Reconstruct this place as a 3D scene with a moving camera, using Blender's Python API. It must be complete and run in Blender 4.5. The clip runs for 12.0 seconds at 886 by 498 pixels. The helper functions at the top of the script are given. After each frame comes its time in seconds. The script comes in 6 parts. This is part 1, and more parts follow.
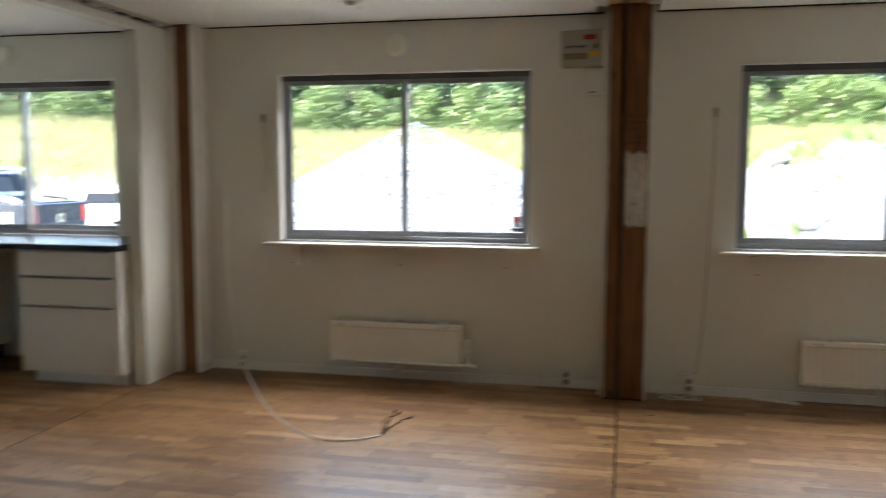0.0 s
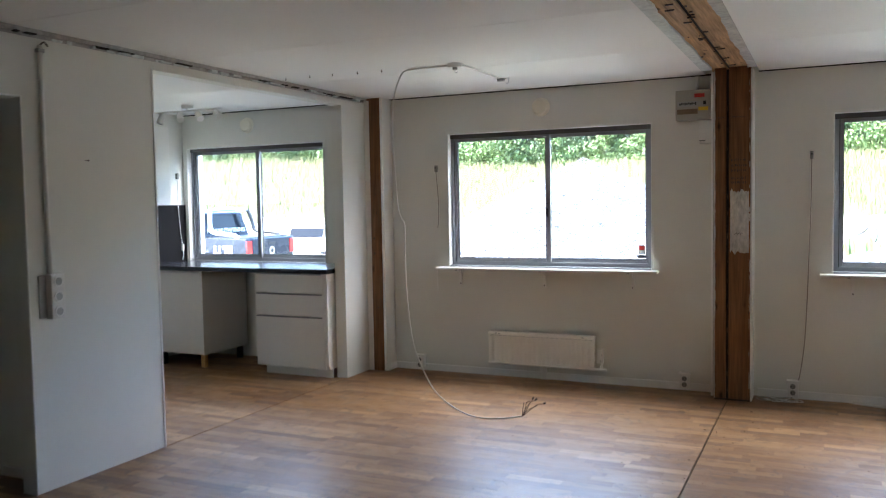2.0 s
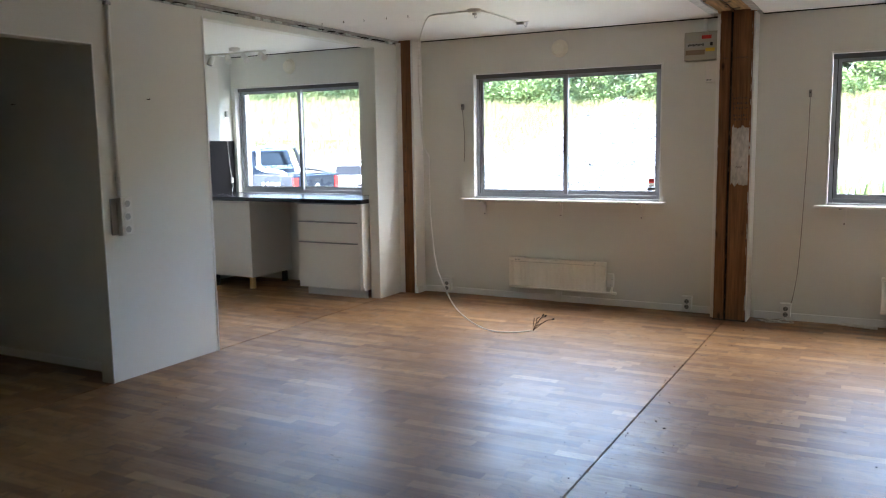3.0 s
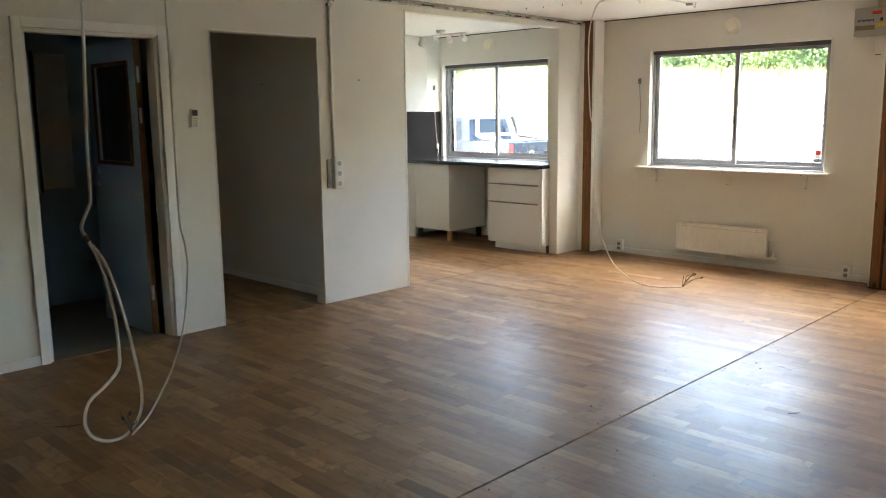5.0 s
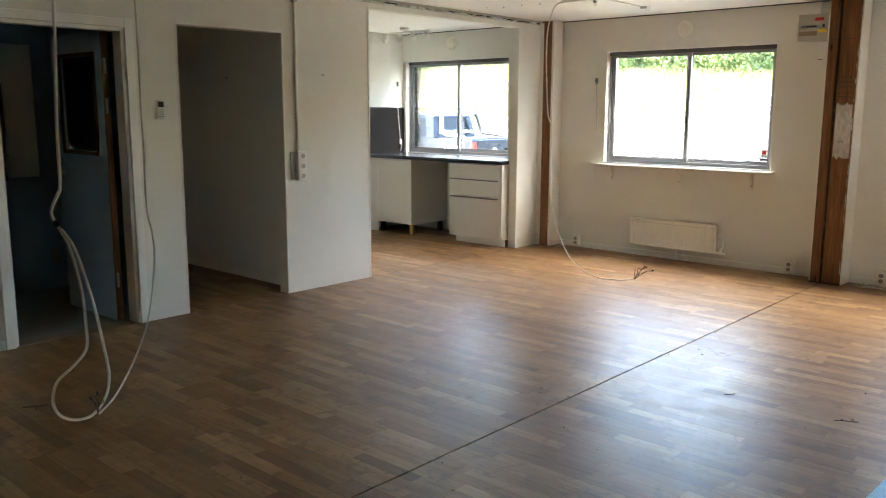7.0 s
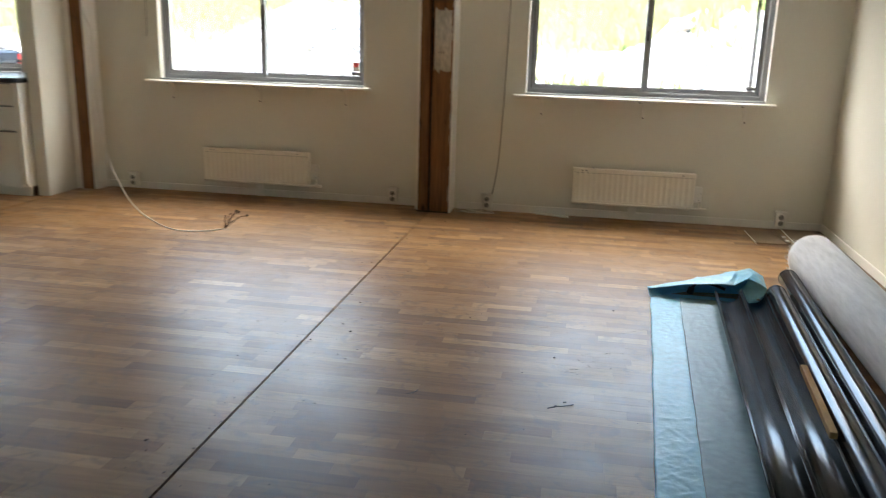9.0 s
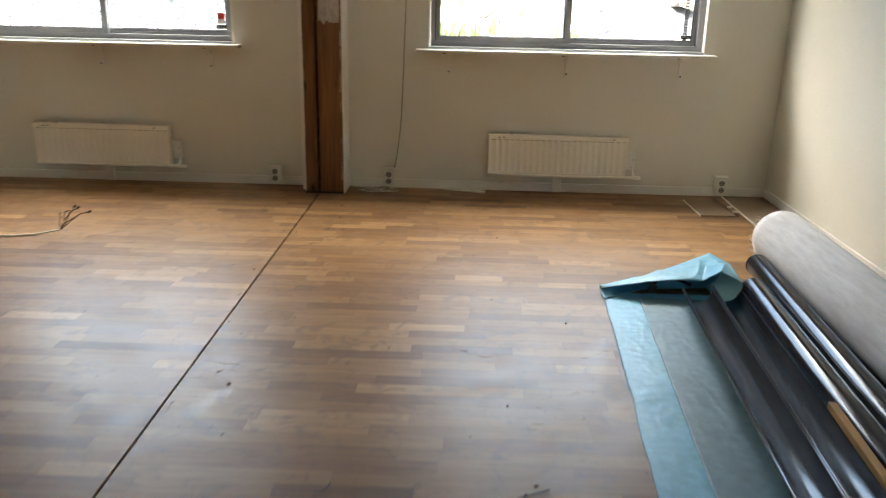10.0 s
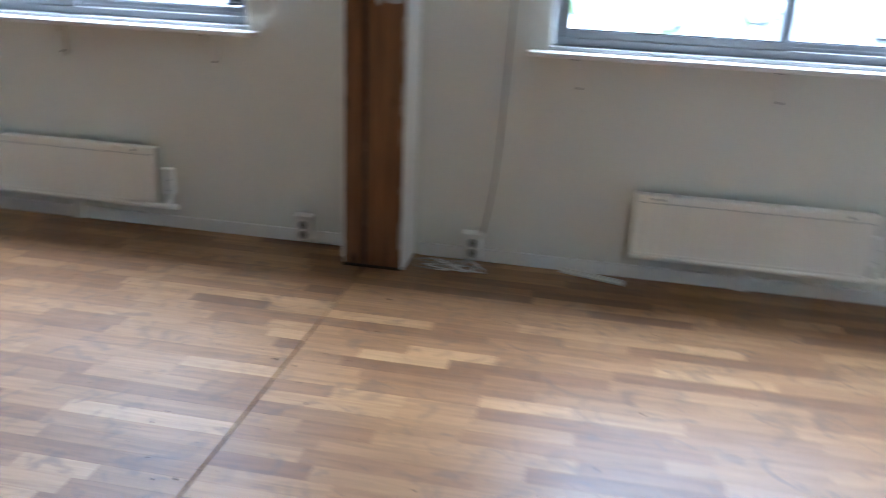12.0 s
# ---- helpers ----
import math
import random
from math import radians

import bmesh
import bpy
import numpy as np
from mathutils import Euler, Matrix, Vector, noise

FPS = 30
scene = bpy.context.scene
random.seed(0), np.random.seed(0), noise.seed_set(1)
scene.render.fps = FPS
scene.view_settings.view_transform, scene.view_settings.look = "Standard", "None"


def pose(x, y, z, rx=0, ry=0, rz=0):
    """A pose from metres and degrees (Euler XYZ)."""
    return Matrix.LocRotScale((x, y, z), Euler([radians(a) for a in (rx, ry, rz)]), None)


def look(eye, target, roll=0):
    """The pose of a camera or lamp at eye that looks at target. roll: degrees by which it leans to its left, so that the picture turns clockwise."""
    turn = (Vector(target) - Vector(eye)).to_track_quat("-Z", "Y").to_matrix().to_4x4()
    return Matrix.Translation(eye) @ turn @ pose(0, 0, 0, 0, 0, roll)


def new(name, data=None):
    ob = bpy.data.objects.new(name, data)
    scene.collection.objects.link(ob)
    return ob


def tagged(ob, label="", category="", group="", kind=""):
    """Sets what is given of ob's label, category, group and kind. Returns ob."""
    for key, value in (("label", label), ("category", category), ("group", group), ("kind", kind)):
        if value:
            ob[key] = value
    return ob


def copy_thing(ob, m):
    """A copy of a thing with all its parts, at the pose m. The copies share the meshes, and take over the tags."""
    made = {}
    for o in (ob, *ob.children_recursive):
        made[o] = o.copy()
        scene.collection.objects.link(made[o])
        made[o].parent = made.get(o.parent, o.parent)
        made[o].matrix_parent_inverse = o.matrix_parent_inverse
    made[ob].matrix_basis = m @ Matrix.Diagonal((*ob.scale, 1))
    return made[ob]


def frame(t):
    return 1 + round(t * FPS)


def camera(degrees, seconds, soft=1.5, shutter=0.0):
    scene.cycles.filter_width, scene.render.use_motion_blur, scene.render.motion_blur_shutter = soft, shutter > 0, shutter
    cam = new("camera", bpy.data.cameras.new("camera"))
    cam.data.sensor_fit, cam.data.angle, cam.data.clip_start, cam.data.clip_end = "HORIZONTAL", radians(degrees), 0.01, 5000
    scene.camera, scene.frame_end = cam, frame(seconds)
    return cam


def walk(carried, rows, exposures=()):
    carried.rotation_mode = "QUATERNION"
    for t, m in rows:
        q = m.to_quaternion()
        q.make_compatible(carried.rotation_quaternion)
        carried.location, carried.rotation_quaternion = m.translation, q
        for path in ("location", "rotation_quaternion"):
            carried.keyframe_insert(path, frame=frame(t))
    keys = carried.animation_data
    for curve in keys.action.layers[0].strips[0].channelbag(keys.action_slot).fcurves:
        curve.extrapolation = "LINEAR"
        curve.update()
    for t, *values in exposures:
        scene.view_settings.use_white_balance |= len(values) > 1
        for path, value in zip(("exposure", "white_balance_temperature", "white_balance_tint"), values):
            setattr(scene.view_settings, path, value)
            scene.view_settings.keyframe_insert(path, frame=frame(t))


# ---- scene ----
cam = camera(56.7, 12.0, soft=1.0, shutter=0.5)
EXPO = 4.75
PATH = [
    (0, (-0.209, 0.24, 1.41), (-0.636, 2.184, 1.217), 0.1),
    (0.5, (-0.084, -0.024, 1.474), (-0.855, 1.806, 1.234), -0.7),
    (1, (-0.004, -0.35, 1.458), (-0.838, 1.459, 1.275), -2.3),
    (1.5, (0.204, -0.616, 1.465), (-0.618, 1.205, 1.38), -2.1),
    (2, (0.426, -0.886, 1.464), (-0.421, 0.922, 1.351), -1.0),
    (2.5, (0.618, -1.158, 1.432), (-0.269, 0.624, 1.234), -1.2),
    (3, (0.871, -1.351, 1.426), (-0.075, 0.392, 1.17), -0.9),
    (3.5, (1.151, -1.497, 1.433), (0.098, 0.183, 1.17), -1.0),
    (3.7, (1.247, -1.558, 1.439), (0.136, 0.085, 1.18), -1.2),
    (5.3, (1.948, -1.934, 1.463), (0.554, -0.539, 1.129), -0.6),
    (5.5, (2.01, -1.975, 1.462), (0.635, -0.562, 1.124), -0.5),
    (6, (2.025, -1.993, 1.459), (0.686, -0.547, 1.116), 0.4),
    (6.5, (2.036, -2.006, 1.455), (0.699, -0.556, 1.124), 0.7),
    (7, (1.98, -1.986, 1.45), (0.663, -0.519, 1.117), 0.2),
    (7.5, (1.766, -1.763, 1.432), (0.628, -0.158, 1.074), 0.9),
    (7.7, (1.701, -1.653, 1.435), (0.673, 0.024, 1.075), 1.5),
    (9.3, (0.832, -0.543, 1.297), (0.605, 1.367, 0.749), 1.5),
    (9.5, (0.776, -0.346, 1.279), (0.601, 1.561, 0.703), 1.4),
    (10, (0.733, 0.146, 1.297), (0.679, 2.05, 0.686), 1.2),
    (10.5, (0.766, 0.711, 1.3), (0.77, 2.618, 0.695), 1.5),
    (11, (0.759, 1.236, 1.288), (0.827, 3.131, 0.654), 1.5),
    (11.5, (0.831, 1.757, 1.332), (0.84, 3.632, 0.635), 0.4),
    (12, (0.678, 2.208, 1.286), (0.342, 4.052, 0.589), 2.6),
]
walk(cam, [(t, look(eye, target, roll)) for t, eye, target, roll in PATH],
     exposures=[(t, EXPO + e, k, tint) for t, e, k, tint in (
         (0.0, -0.45, 6850, 12), (0.5, -0.50, 6750, 12), (1.0, -0.24, 6150, 12), (1.5, -0.10, 5900, 13), (2.5, -0.02, 5950, 13), (3.5, 0.22, 6600, 13),
         (5.5, 0.74, 7250, 11), (6.5, 0.62, 7200, 11), (7.5, 0.54, 7250, 11), (9.5, -0.10, 7600, 10), (10.0, -0.02, 7650, 10), (11.0, -0.18, 7150, 10), (11.5, 0.10, 7250, 10), (12.0, 0.28, 5150, 9))])

# ---- world, sun and sky ----
SKY_LAMP = 115.0
SUN_ELEV, SUN_FROM = 48.0, (-0.88, -0.47)      # the sun stands to the side of the building, behind the window wall
world = bpy.data.worlds.new("sky_world")
scene.world = world
world.use_nodes = True
wn = world.node_tree
sky = wn.nodes.new("ShaderNodeTexSky")
sky.sky_type, sky.sun_disc = "NISHITA", False
sky.sun_elevation, sky.sun_rotation = radians(SUN_ELEV), math.atan2(SUN_FROM[0], SUN_FROM[1])
wn.links.new(sky.outputs["Color"], wn.nodes["Background"].inputs["Color"])
wn.nodes["Background"].inputs["Strength"].default_value = 0.15
sun = new("sun", bpy.data.lights.new("sun", "SUN"))
sun.data.energy, sun.data.angle, sun.data.color = 2.0, radians(0.5), (1.0, 0.95, 0.87)
sun.matrix_world = look((SUN_FROM[0] * 30, SUN_FROM[1] * 30, 30 * math.tan(radians(SUN_ELEV))), (0, 0, 0))

# added unseen lamp for open-sky light above the yard, oblique to the window row
lamp = new("window_sky_light", bpy.data.lights.new("window_sky_light", "AREA"))
lamp.data.shape, lamp.data.size, lamp.data.size_y = "RECTANGLE", 13.0, 2.3
lamp.data.energy, lamp.data.color = SKY_LAMP, (0.95, 0.97, 1.0)
lamp.matrix_world = look((-2.2, 7.4, 3.95), (-2.2, 4.3, 1.0))

# ---- materials ----
def material(name, base, rough=0.6, metal=0.0, vary=0.12, scale=6.0, stretch=(1, 1, 1), bump=0.0, fine=60.0, spec=0.5, tint=None, blotch=0.5):
    """A surface with two scales of variation: blotches and grain, both in metres."""
    m = bpy.data.materials.new(name)
    m.use_nodes = True
    t, n = m.node_tree, m.node_tree.nodes
    b = n["Principled BSDF"]
    geo = n.new("ShaderNodeNewGeometry")
    mp = n.new("ShaderNodeMapping")
    mp.inputs["Scale"].default_value = stretch
    t.links.new(geo.outputs["Position"], mp.inputs["Vector"])
    big, small = n.new("ShaderNodeTexNoise"), n.new("ShaderNodeTexNoise")
    big.inputs["Scale"].default_value, small.inputs["Scale"].default_value = scale, fine
    big.inputs["Detail"].default_value, small.inputs["Detail"].default_value = 4, 3
    for q in (big, small):
        t.links.new(mp.outputs["Vector"], q.inputs["Vector"])
    mix = n.new("ShaderNodeMix")
    mix.data_type = "FLOAT"
    mix.inputs["Factor"].default_value = blotch
    t.links.new(small.outputs["Fac"], mix.inputs[2])
    t.links.new(big.outputs["Fac"], mix.inputs[3])
    ramp = n.new("ShaderNodeValToRGB")
    lo = [max(0, c * (1 - vary)) for c in base]
    hi = [min(1, c * (1 + vary)) for c in (tint or base)]
    ramp.color_ramp.elements[0].position, ramp.color_ramp.elements[1].position = 0.3, 0.7
    ramp.color_ramp.elements[0].color, ramp.color_ramp.elements[1].color = (*lo, 1), (*hi, 1)
    t.links.new(mix.outputs[0], ramp.inputs["Fac"])
    t.links.new(ramp.outputs["Color"], b.inputs["Base Color"])
    rr = n.new("ShaderNodeMapRange")
    rr.inputs["To Min"].default_value, rr.inputs["To Max"].default_value = max(0.02, rough - 0.07), min(1, rough + 0.07)
    t.links.new(big.outputs["Fac"], rr.inputs["Value"])
    t.links.new(rr.outputs["Result"], b.inputs["Roughness"])
    b.inputs["Metallic"].default_value = metal
    b.inputs["Specular IOR Level"].default_value = spec
    if bump:
        bp = n.new("ShaderNodeBump")
        bp.inputs["Strength"].default_value, bp.inputs["Distance"].default_value = bump, 0.004
        t.links.new(small.outputs["Fac"], bp.inputs["Height"])
        t.links.new(bp.outputs["Normal"], b.inputs["Normal"])
    return m


def parquet(name, per_object):
    """Varnished oak strips: a tone for each strip, grain along x, worn and dusty patches across the floor."""
    m = bpy.data.materials.new(name)
    m.use_nodes = True
    t, n = m.node_tree, m.node_tree.nodes
    b = n["Principled BSDF"]
    geo = n.new("ShaderNodeNewGeometry")
    if per_object:
        rnd = n.new("ShaderNodeObjectInfo").outputs["Random"]
    else:
        rnd = geo.outputs["Random Per Island"]
    tone = n.new("ShaderNodeValToRGB")
    els = tone.color_ramp.elements
    els[0].color, els[1].color = (0.16, 0.078, 0.033, 1), (0.43, 0.255, 0.118, 1)
    for p, c in ((0.10, (0.215, 0.107, 0.046, 1)), (0.5, (0.275, 0.146, 0.062, 1)), (0.88, (0.33, 0.184, 0.080, 1))):
        e = els.new(p)
        e.color = c
    t.links.new(rnd, tone.inputs["Fac"])
    # grain: stretched noise, shifted from strip to strip
    shift = n.new("ShaderNodeVectorMath")
    shift.operation = "MULTIPLY_ADD"
    comb = n.new("ShaderNodeCombineXYZ")
    for k in range(3):
        t.links.new(rnd, comb.inputs[k])
    t.links.new(comb.outputs[0], shift.inputs[0])
    shift.inputs[1].default_value = (37.0, 11.0, 19.0)
    t.links.new(geo.outputs["Position"], shift.inputs[2])
    mp = n.new("ShaderNodeMapping")
    mp.inputs["Scale"].default_value = (2.6, 34.0, 1.0)
    t.links.new(shift.outputs[0], mp.inputs["Vector"])
    grain = n.new("ShaderNodeTexNoise")
    grain.inputs["Scale"].default_value, grain.inputs["Detail"].default_value, grain.inputs["Distortion"].default_value = 1.6, 3, 0.6
    t.links.new(mp.outputs["Vector"], grain.inputs["Vector"])
    gm = n.new("ShaderNodeMapRange")
    gm.inputs["From Min"].default_value, gm.inputs["From Max"].default_value = 0.25, 0.75
    gm.inputs["To Min"].default_value, gm.inputs["To Max"].default_value = 0.76, 1.15
    t.links.new(grain.outputs["Fac"], gm.inputs["Value"])
    mul = n.new("ShaderNodeMix")
    mul.data_type, mul.blend_type = "RGBA", "MULTIPLY"
    mul.inputs["Factor"].default_value = 1
    t.links.new(tone.outputs["Color"], mul.inputs["A"])
    t.links.new(gm.outputs["Result"], mul.inputs["B"])
    # dust and scuffs
    wear = n.new("ShaderNodeTexNoise")
    wear.inputs["Scale"].default_value, wear.inputs["Detail"].default_value, wear.inputs["Distortion"].default_value = 2.3, 6, 1.2
    t.links.new(geo.outputs["Position"], wear.inputs["Vector"])
    wm = n.new("ShaderNodeMapRange")
    wm.inputs["From Min"].default_value, wm.inputs["From Max"].default_value = 0.52, 0.75
    wm.inputs["To Min"].default_value, wm.inputs["To Max"].default_value = 0.0, 0.16
    t.links.new(wear.outputs["Fac"], wm.inputs["Value"])
    dust = n.new("ShaderNodeMix")
    dust.data_type = "RGBA"
    t.links.new(wm.outputs["Result"], dust.inputs["Factor"])
    t.links.new(mul.outputs["Result"], dust.inputs["A"])
    dust.inputs["B"].default_value = (0.32, 0.24, 0.17, 1)
    # small shoe marks and smears
    mark = n.new("ShaderNodeTexNoise")
    mark.inputs["Scale"].default_value, mark.inputs["Detail"].default_value, mark.inputs["Distortion"].default_value = 9.0, 8, 1.6
    t.links.new(geo.outputs["Position"], mark.inputs["Vector"])
    mk = n.new("ShaderNodeMapRange")
    mk.inputs["From Min"].default_value, mk.inputs["From Max"].default_value = 0.54, 0.66
    mk.inputs["To Min"].default_value, mk.inputs["To Max"].default_value = 0.0, 0.5
    t.links.new(mark.outputs["Fac"], mk.inputs["Value"])
    smear = n.new("ShaderNodeMix")
    smear.data_type = "RGBA"
    t.links.new(mk.outputs["Result"], smear.inputs["Factor"])
    t.links.new(dust.outputs["Result"], smear.inputs["A"])
    smear.inputs["B"].default_value = (0.13, 0.085, 0.055, 1)
    t.links.new(smear.outputs["Result"], b.inputs["Base Color"])
    scuff = n.new("ShaderNodeTexNoise")
    scuff.inputs["Scale"].default_value, scuff.inputs["Detail"].default_value, scuff.inputs["Distortion"].default_value = 7.0, 6, 0.9
    t.links.new(geo.outputs["Position"], scuff.inputs["Vector"])
    rr = n.new("ShaderNodeMapRange")
    rr.inputs["From Min"].default_value, rr.inputs["From Max"].default_value = 0.35, 0.7
    rr.inputs["To Min"].default_value, rr.inputs["To Max"].default_value = FLOOR_ROUGH
    t.links.new(scuff.outputs["Fac"], rr.inputs["Value"])
    t.links.new(rr.outputs["Result"], b.inputs["Roughness"])
    b.inputs["Specular IOR Level"].default_value = 0.36
    bp = n.new("ShaderNodeBump")
    bp.inputs["Strength"].default_value, bp.inputs["Distance"].default_value = 0.03, 0.002
    t.links.new(grain.outputs["Fac"], bp.inputs["Height"])
    t.links.new(bp.outputs["Normal"], b.inputs["Normal"])
    return m


def timber(name, base, axis):
    """Raw construction timber: long grain along the axis, darker streaks and knots."""
    st = [14.0, 14.0, 14.0]
    st[axis] = 0.8
    m = material(name, base, 0.75, vary=0.55, scale=2.2, stretch=st, bump=0.5, fine=5.0, spec=0.2)
    t, n = m.node_tree, m.node_tree.nodes
    b = n["Principled BSDF"]
    src = b.inputs["Base Color"].links[0].from_socket
    geo = n.new("ShaderNodeNewGeometry")
    mp = n.new("ShaderNodeMapping")
    sk = [9.0, 9.0, 9.0]
    sk[axis] = 4.0
    mp.inputs["Scale"].default_value = sk
    vor = n.new("ShaderNodeTexVoronoi")
    vor.inputs["Scale"].default_value = 1.0
    t.links.new(geo.outputs["Position"], mp.inputs["Vector"])
    t.links.new(mp.outputs["Vector"], vor.inputs["Vector"])
    mr = n.new("ShaderNodeMapRange")
    mr.inputs["From Min"].default_value, mr.inputs["From Max"].default_value = 0.05, 0.16
    mr.inputs["To Min"].default_value, mr.inputs["To Max"].default_value = 0.25, 1.0
    t.links.new(vor.outputs["Distance"], mr.inputs["Value"])
    mul = n.new("ShaderNodeMix")
    mul.data_type, mul.blend_type = "RGBA", "MULTIPLY"
    mul.inputs["Factor"].default_value = 1
    t.links.new(src, mul.inputs["A"])
    t.links.new(mr.outputs["Result"], mul.inputs["B"])
    t.links.new(mul.outputs["Result"], b.inputs["Base Color"])
    return m


def translucent(m, colour, share):
    """Lets light through a thin sheet."""
    t, n = m.node_tree, m.node_tree.nodes
    tr, mix = n.new("ShaderNodeBsdfTranslucent"), n.new("ShaderNodeMixShader")
    tr.inputs["Color"].default_value = (*colour, 1)
    mix.inputs[0].default_value = share
    t.links.new(n["Principled BSDF"].outputs[0], mix.inputs[1])
    t.links.new(tr.outputs[0], mix.inputs[2])
    t.links.new(mix.outputs[0], n["Material Output"].inputs["Surface"])


def glass(name, tint=(0.96, 0.98, 0.97)):
    m = bpy.data.materials.new(name)
    m.use_nodes = True
    t, n = m.node_tree, m.node_tree.nodes
    clear, gloss, mix, fr = n.new("ShaderNodeBsdfTransparent"), n.new("ShaderNodeBsdfGlossy"), n.new("ShaderNodeMixShader"), n.new("ShaderNodeFresnel")
    clear.inputs["Color"].default_value = (*tint, 1)
    gloss.inputs["Roughness"].default_value = 0.02
    fr.inputs["IOR"].default_value = 1.45
    t.links.new(fr.outputs[0], mix.inputs[0])
    t.links.new(clear.outputs[0], mix.inputs[1])
    t.links.new(gloss.outputs[0], mix.inputs[2])
    t.links.new(mix.outputs[0], n["Material Output"].inputs["Surface"])
    return m


def leaves(name, a, c):
    m = material(name, a, 0.6, vary=0.3, scale=0.5, fine=4.0, tint=c)
    b = m.node_tree.nodes["Principled BSDF"]
    b.inputs["Transmission Weight"].default_value = 0.0
    return m


FLOOR_ROUGH = (0.36, 0.48)
WALL = material("wall_paint", (0.77, 0.757, 0.68), 0.62, vary=0.05, scale=1.4, bump=0.12, fine=160, spec=0.3)
CEIL = material("ceiling_paint", (0.88, 0.87, 0.83), 0.7, vary=0.03, scale=1.1, bump=0.1, fine=120, spec=0.3)
TRIM = material("white_trim_paint", (0.85, 0.835, 0.79), 0.42, vary=0.05, scale=5, fine=90, bump=0.05)
STRIP_M = parquet("oak_parquet_pieces", True)
STRIP_J = parquet("oak_parquet_joined", False)
SUBFLOOR = material("dark_joint_dirt", (0.05, 0.035, 0.022), 0.9, vary=0.4, scale=14)
POST_WOOD = timber("post_timber", (0.20, 0.096, 0.043), 2)
BEAM_WOOD = timber("beam_timber", (0.42, 0.25, 0.12), 1)
PLASTER = material("torn_plasterboard", (0.68, 0.72, 0.68), 0.85, vary=0.2, scale=14, bump=0.6, fine=40)
PATCH = material("scraped_white_paint", (0.55, 0.52, 0.47), 0.8, vary=0.45, scale=9, stretch=(1, 1, 0.4), bump=0.5, fine=50)
GREYBOARD = material("raw_board_edge", (0.46, 0.44, 0.40), 0.85, vary=0.3, scale=9, bump=0.5, fine=35)
DARKGAP = material("dark_gap", (0.03, 0.026, 0.022), 0.9, vary=0.3)
ALU = material("brushed_aluminium", (0.34, 0.355, 0.375), 0.42, metal=0.5, vary=0.08, scale=8, stretch=(1, 1, 6), fine=80)
RUBBER = material("black_rubber", (0.018, 0.018, 0.018), 0.6, vary=0.2)
GLASS = glass("window_glass")
RADW = material("radiator_enamel", (0.93, 0.90, 0.81), 0.35, vary=0.03, scale=4)
PLASTIC = material("white_plastic", (0.80, 0.78, 0.72), 0.4, vary=0.04, scale=9)
PLASTIC_G = material("grey_plastic", (0.42, 0.42, 0.40), 0.45, vary=0.06, scale=9)
CREAM = material("aged_cream_plastic", (0.44, 0.415, 0.34), 0.45, vary=0.05)
VENTC = material("yellowed_vent_plastic", (0.88, 0.84, 0.70), 0.45, vary=0.04)
BRACKET = material("pale_bracket_metal", (0.78, 0.76, 0.70), 0.5, vary=0.08)
OUTLET = material("dark_outlet_plastic", (0.27, 0.26, 0.235), 0.5, vary=0.1)
BLACKP = material("black_plastic", (0.02, 0.02, 0.022), 0.4, vary=0.2)
REDP = material("red_label", (0.55, 0.03, 0.02), 0.5, vary=0.05)
YELP = material("yellow_label", (0.75, 0.52, 0.04), 0.5, vary=0.05)
CABW = material("cabinet_white", (0.80, 0.78, 0.72), 0.38, vary=0.025, scale=3)
WORKTOP = material("black_laminate", (0.018, 0.019, 0.023), 0.2, vary=0.25, scale=20)
SPLASH = material("anthracite_splashback", (0.014, 0.013, 0.013), 0.8, vary=0.12, scale=4, spec=0.03)
CHROME = material("satin_steel", (0.6, 0.6, 0.6), 0.3, metal=1.0, vary=0.06)
CABLE = material("white_cable_sheath", (0.76, 0.74, 0.69), 0.45, vary=0.05, scale=20)
LEAD = material("grey_lead", (0.34, 0.31, 0.26), 0.6, vary=0.1)
WIRE = material("brown_black_wire", (0.06, 0.035, 0.025), 0.5, vary=0.4, scale=60)
TARP = material("blue_plastic_sheet", (0.21, 0.58, 0.78), 0.37, spec=0.45, vary=0.14, scale=7, bump=0.6, fine=30, tint=(0.30, 0.68, 0.86))
translucent(TARP, (0.25, 0.72, 0.85), 0.14)
TARP_D = material("dusty_inner_plastic_sheet", (0.16, 0.28, 0.32), 0.45, vary=0.2, scale=9, bump=0.3, fine=30)
STEELBLK = material("black_coated_steel", (0.010, 0.011, 0.016), 0.17, spec=0.3, vary=0.3, scale=5, stretch=(1, 0.2, 1), fine=40)
STEELDUSTY = material("dusty_black_steel", (0.010, 0.010, 0.012), 0.24, vary=0.5, scale=4, stretch=(3, 0.6, 3), fine=30, spec=0.36)
FLEECE = material("white_fleece_roll", (0.62, 0.615, 0.615), 0.9, vary=0.15, scale=5, stretch=(7, 1.0, 7), bump=0.3, fine=16, blotch=0.8)
HARDBOARD = material("brown_hardboard", (0.24, 0.175, 0.115), 0.55, vary=0.14, scale=6)
PINE = material("pine_stick", (0.52, 0.31, 0.12), 0.65, vary=0.2, scale=4, stretch=(9, 1, 9), fine=20)
BLUEWALL = material("blue_grey_wall_paint", (0.34, 0.47, 0.57), 0.6, vary=0.05, scale=2)
BLUEDOOR = material("pale_blue_door_paint", (0.46, 0.60, 0.73), 0.42, vary=0.05, scale=3)
VINYL = material("grey_vinyl_floor", (0.20, 0.20, 0.18), 0.45, vary=0.14, scale=9)
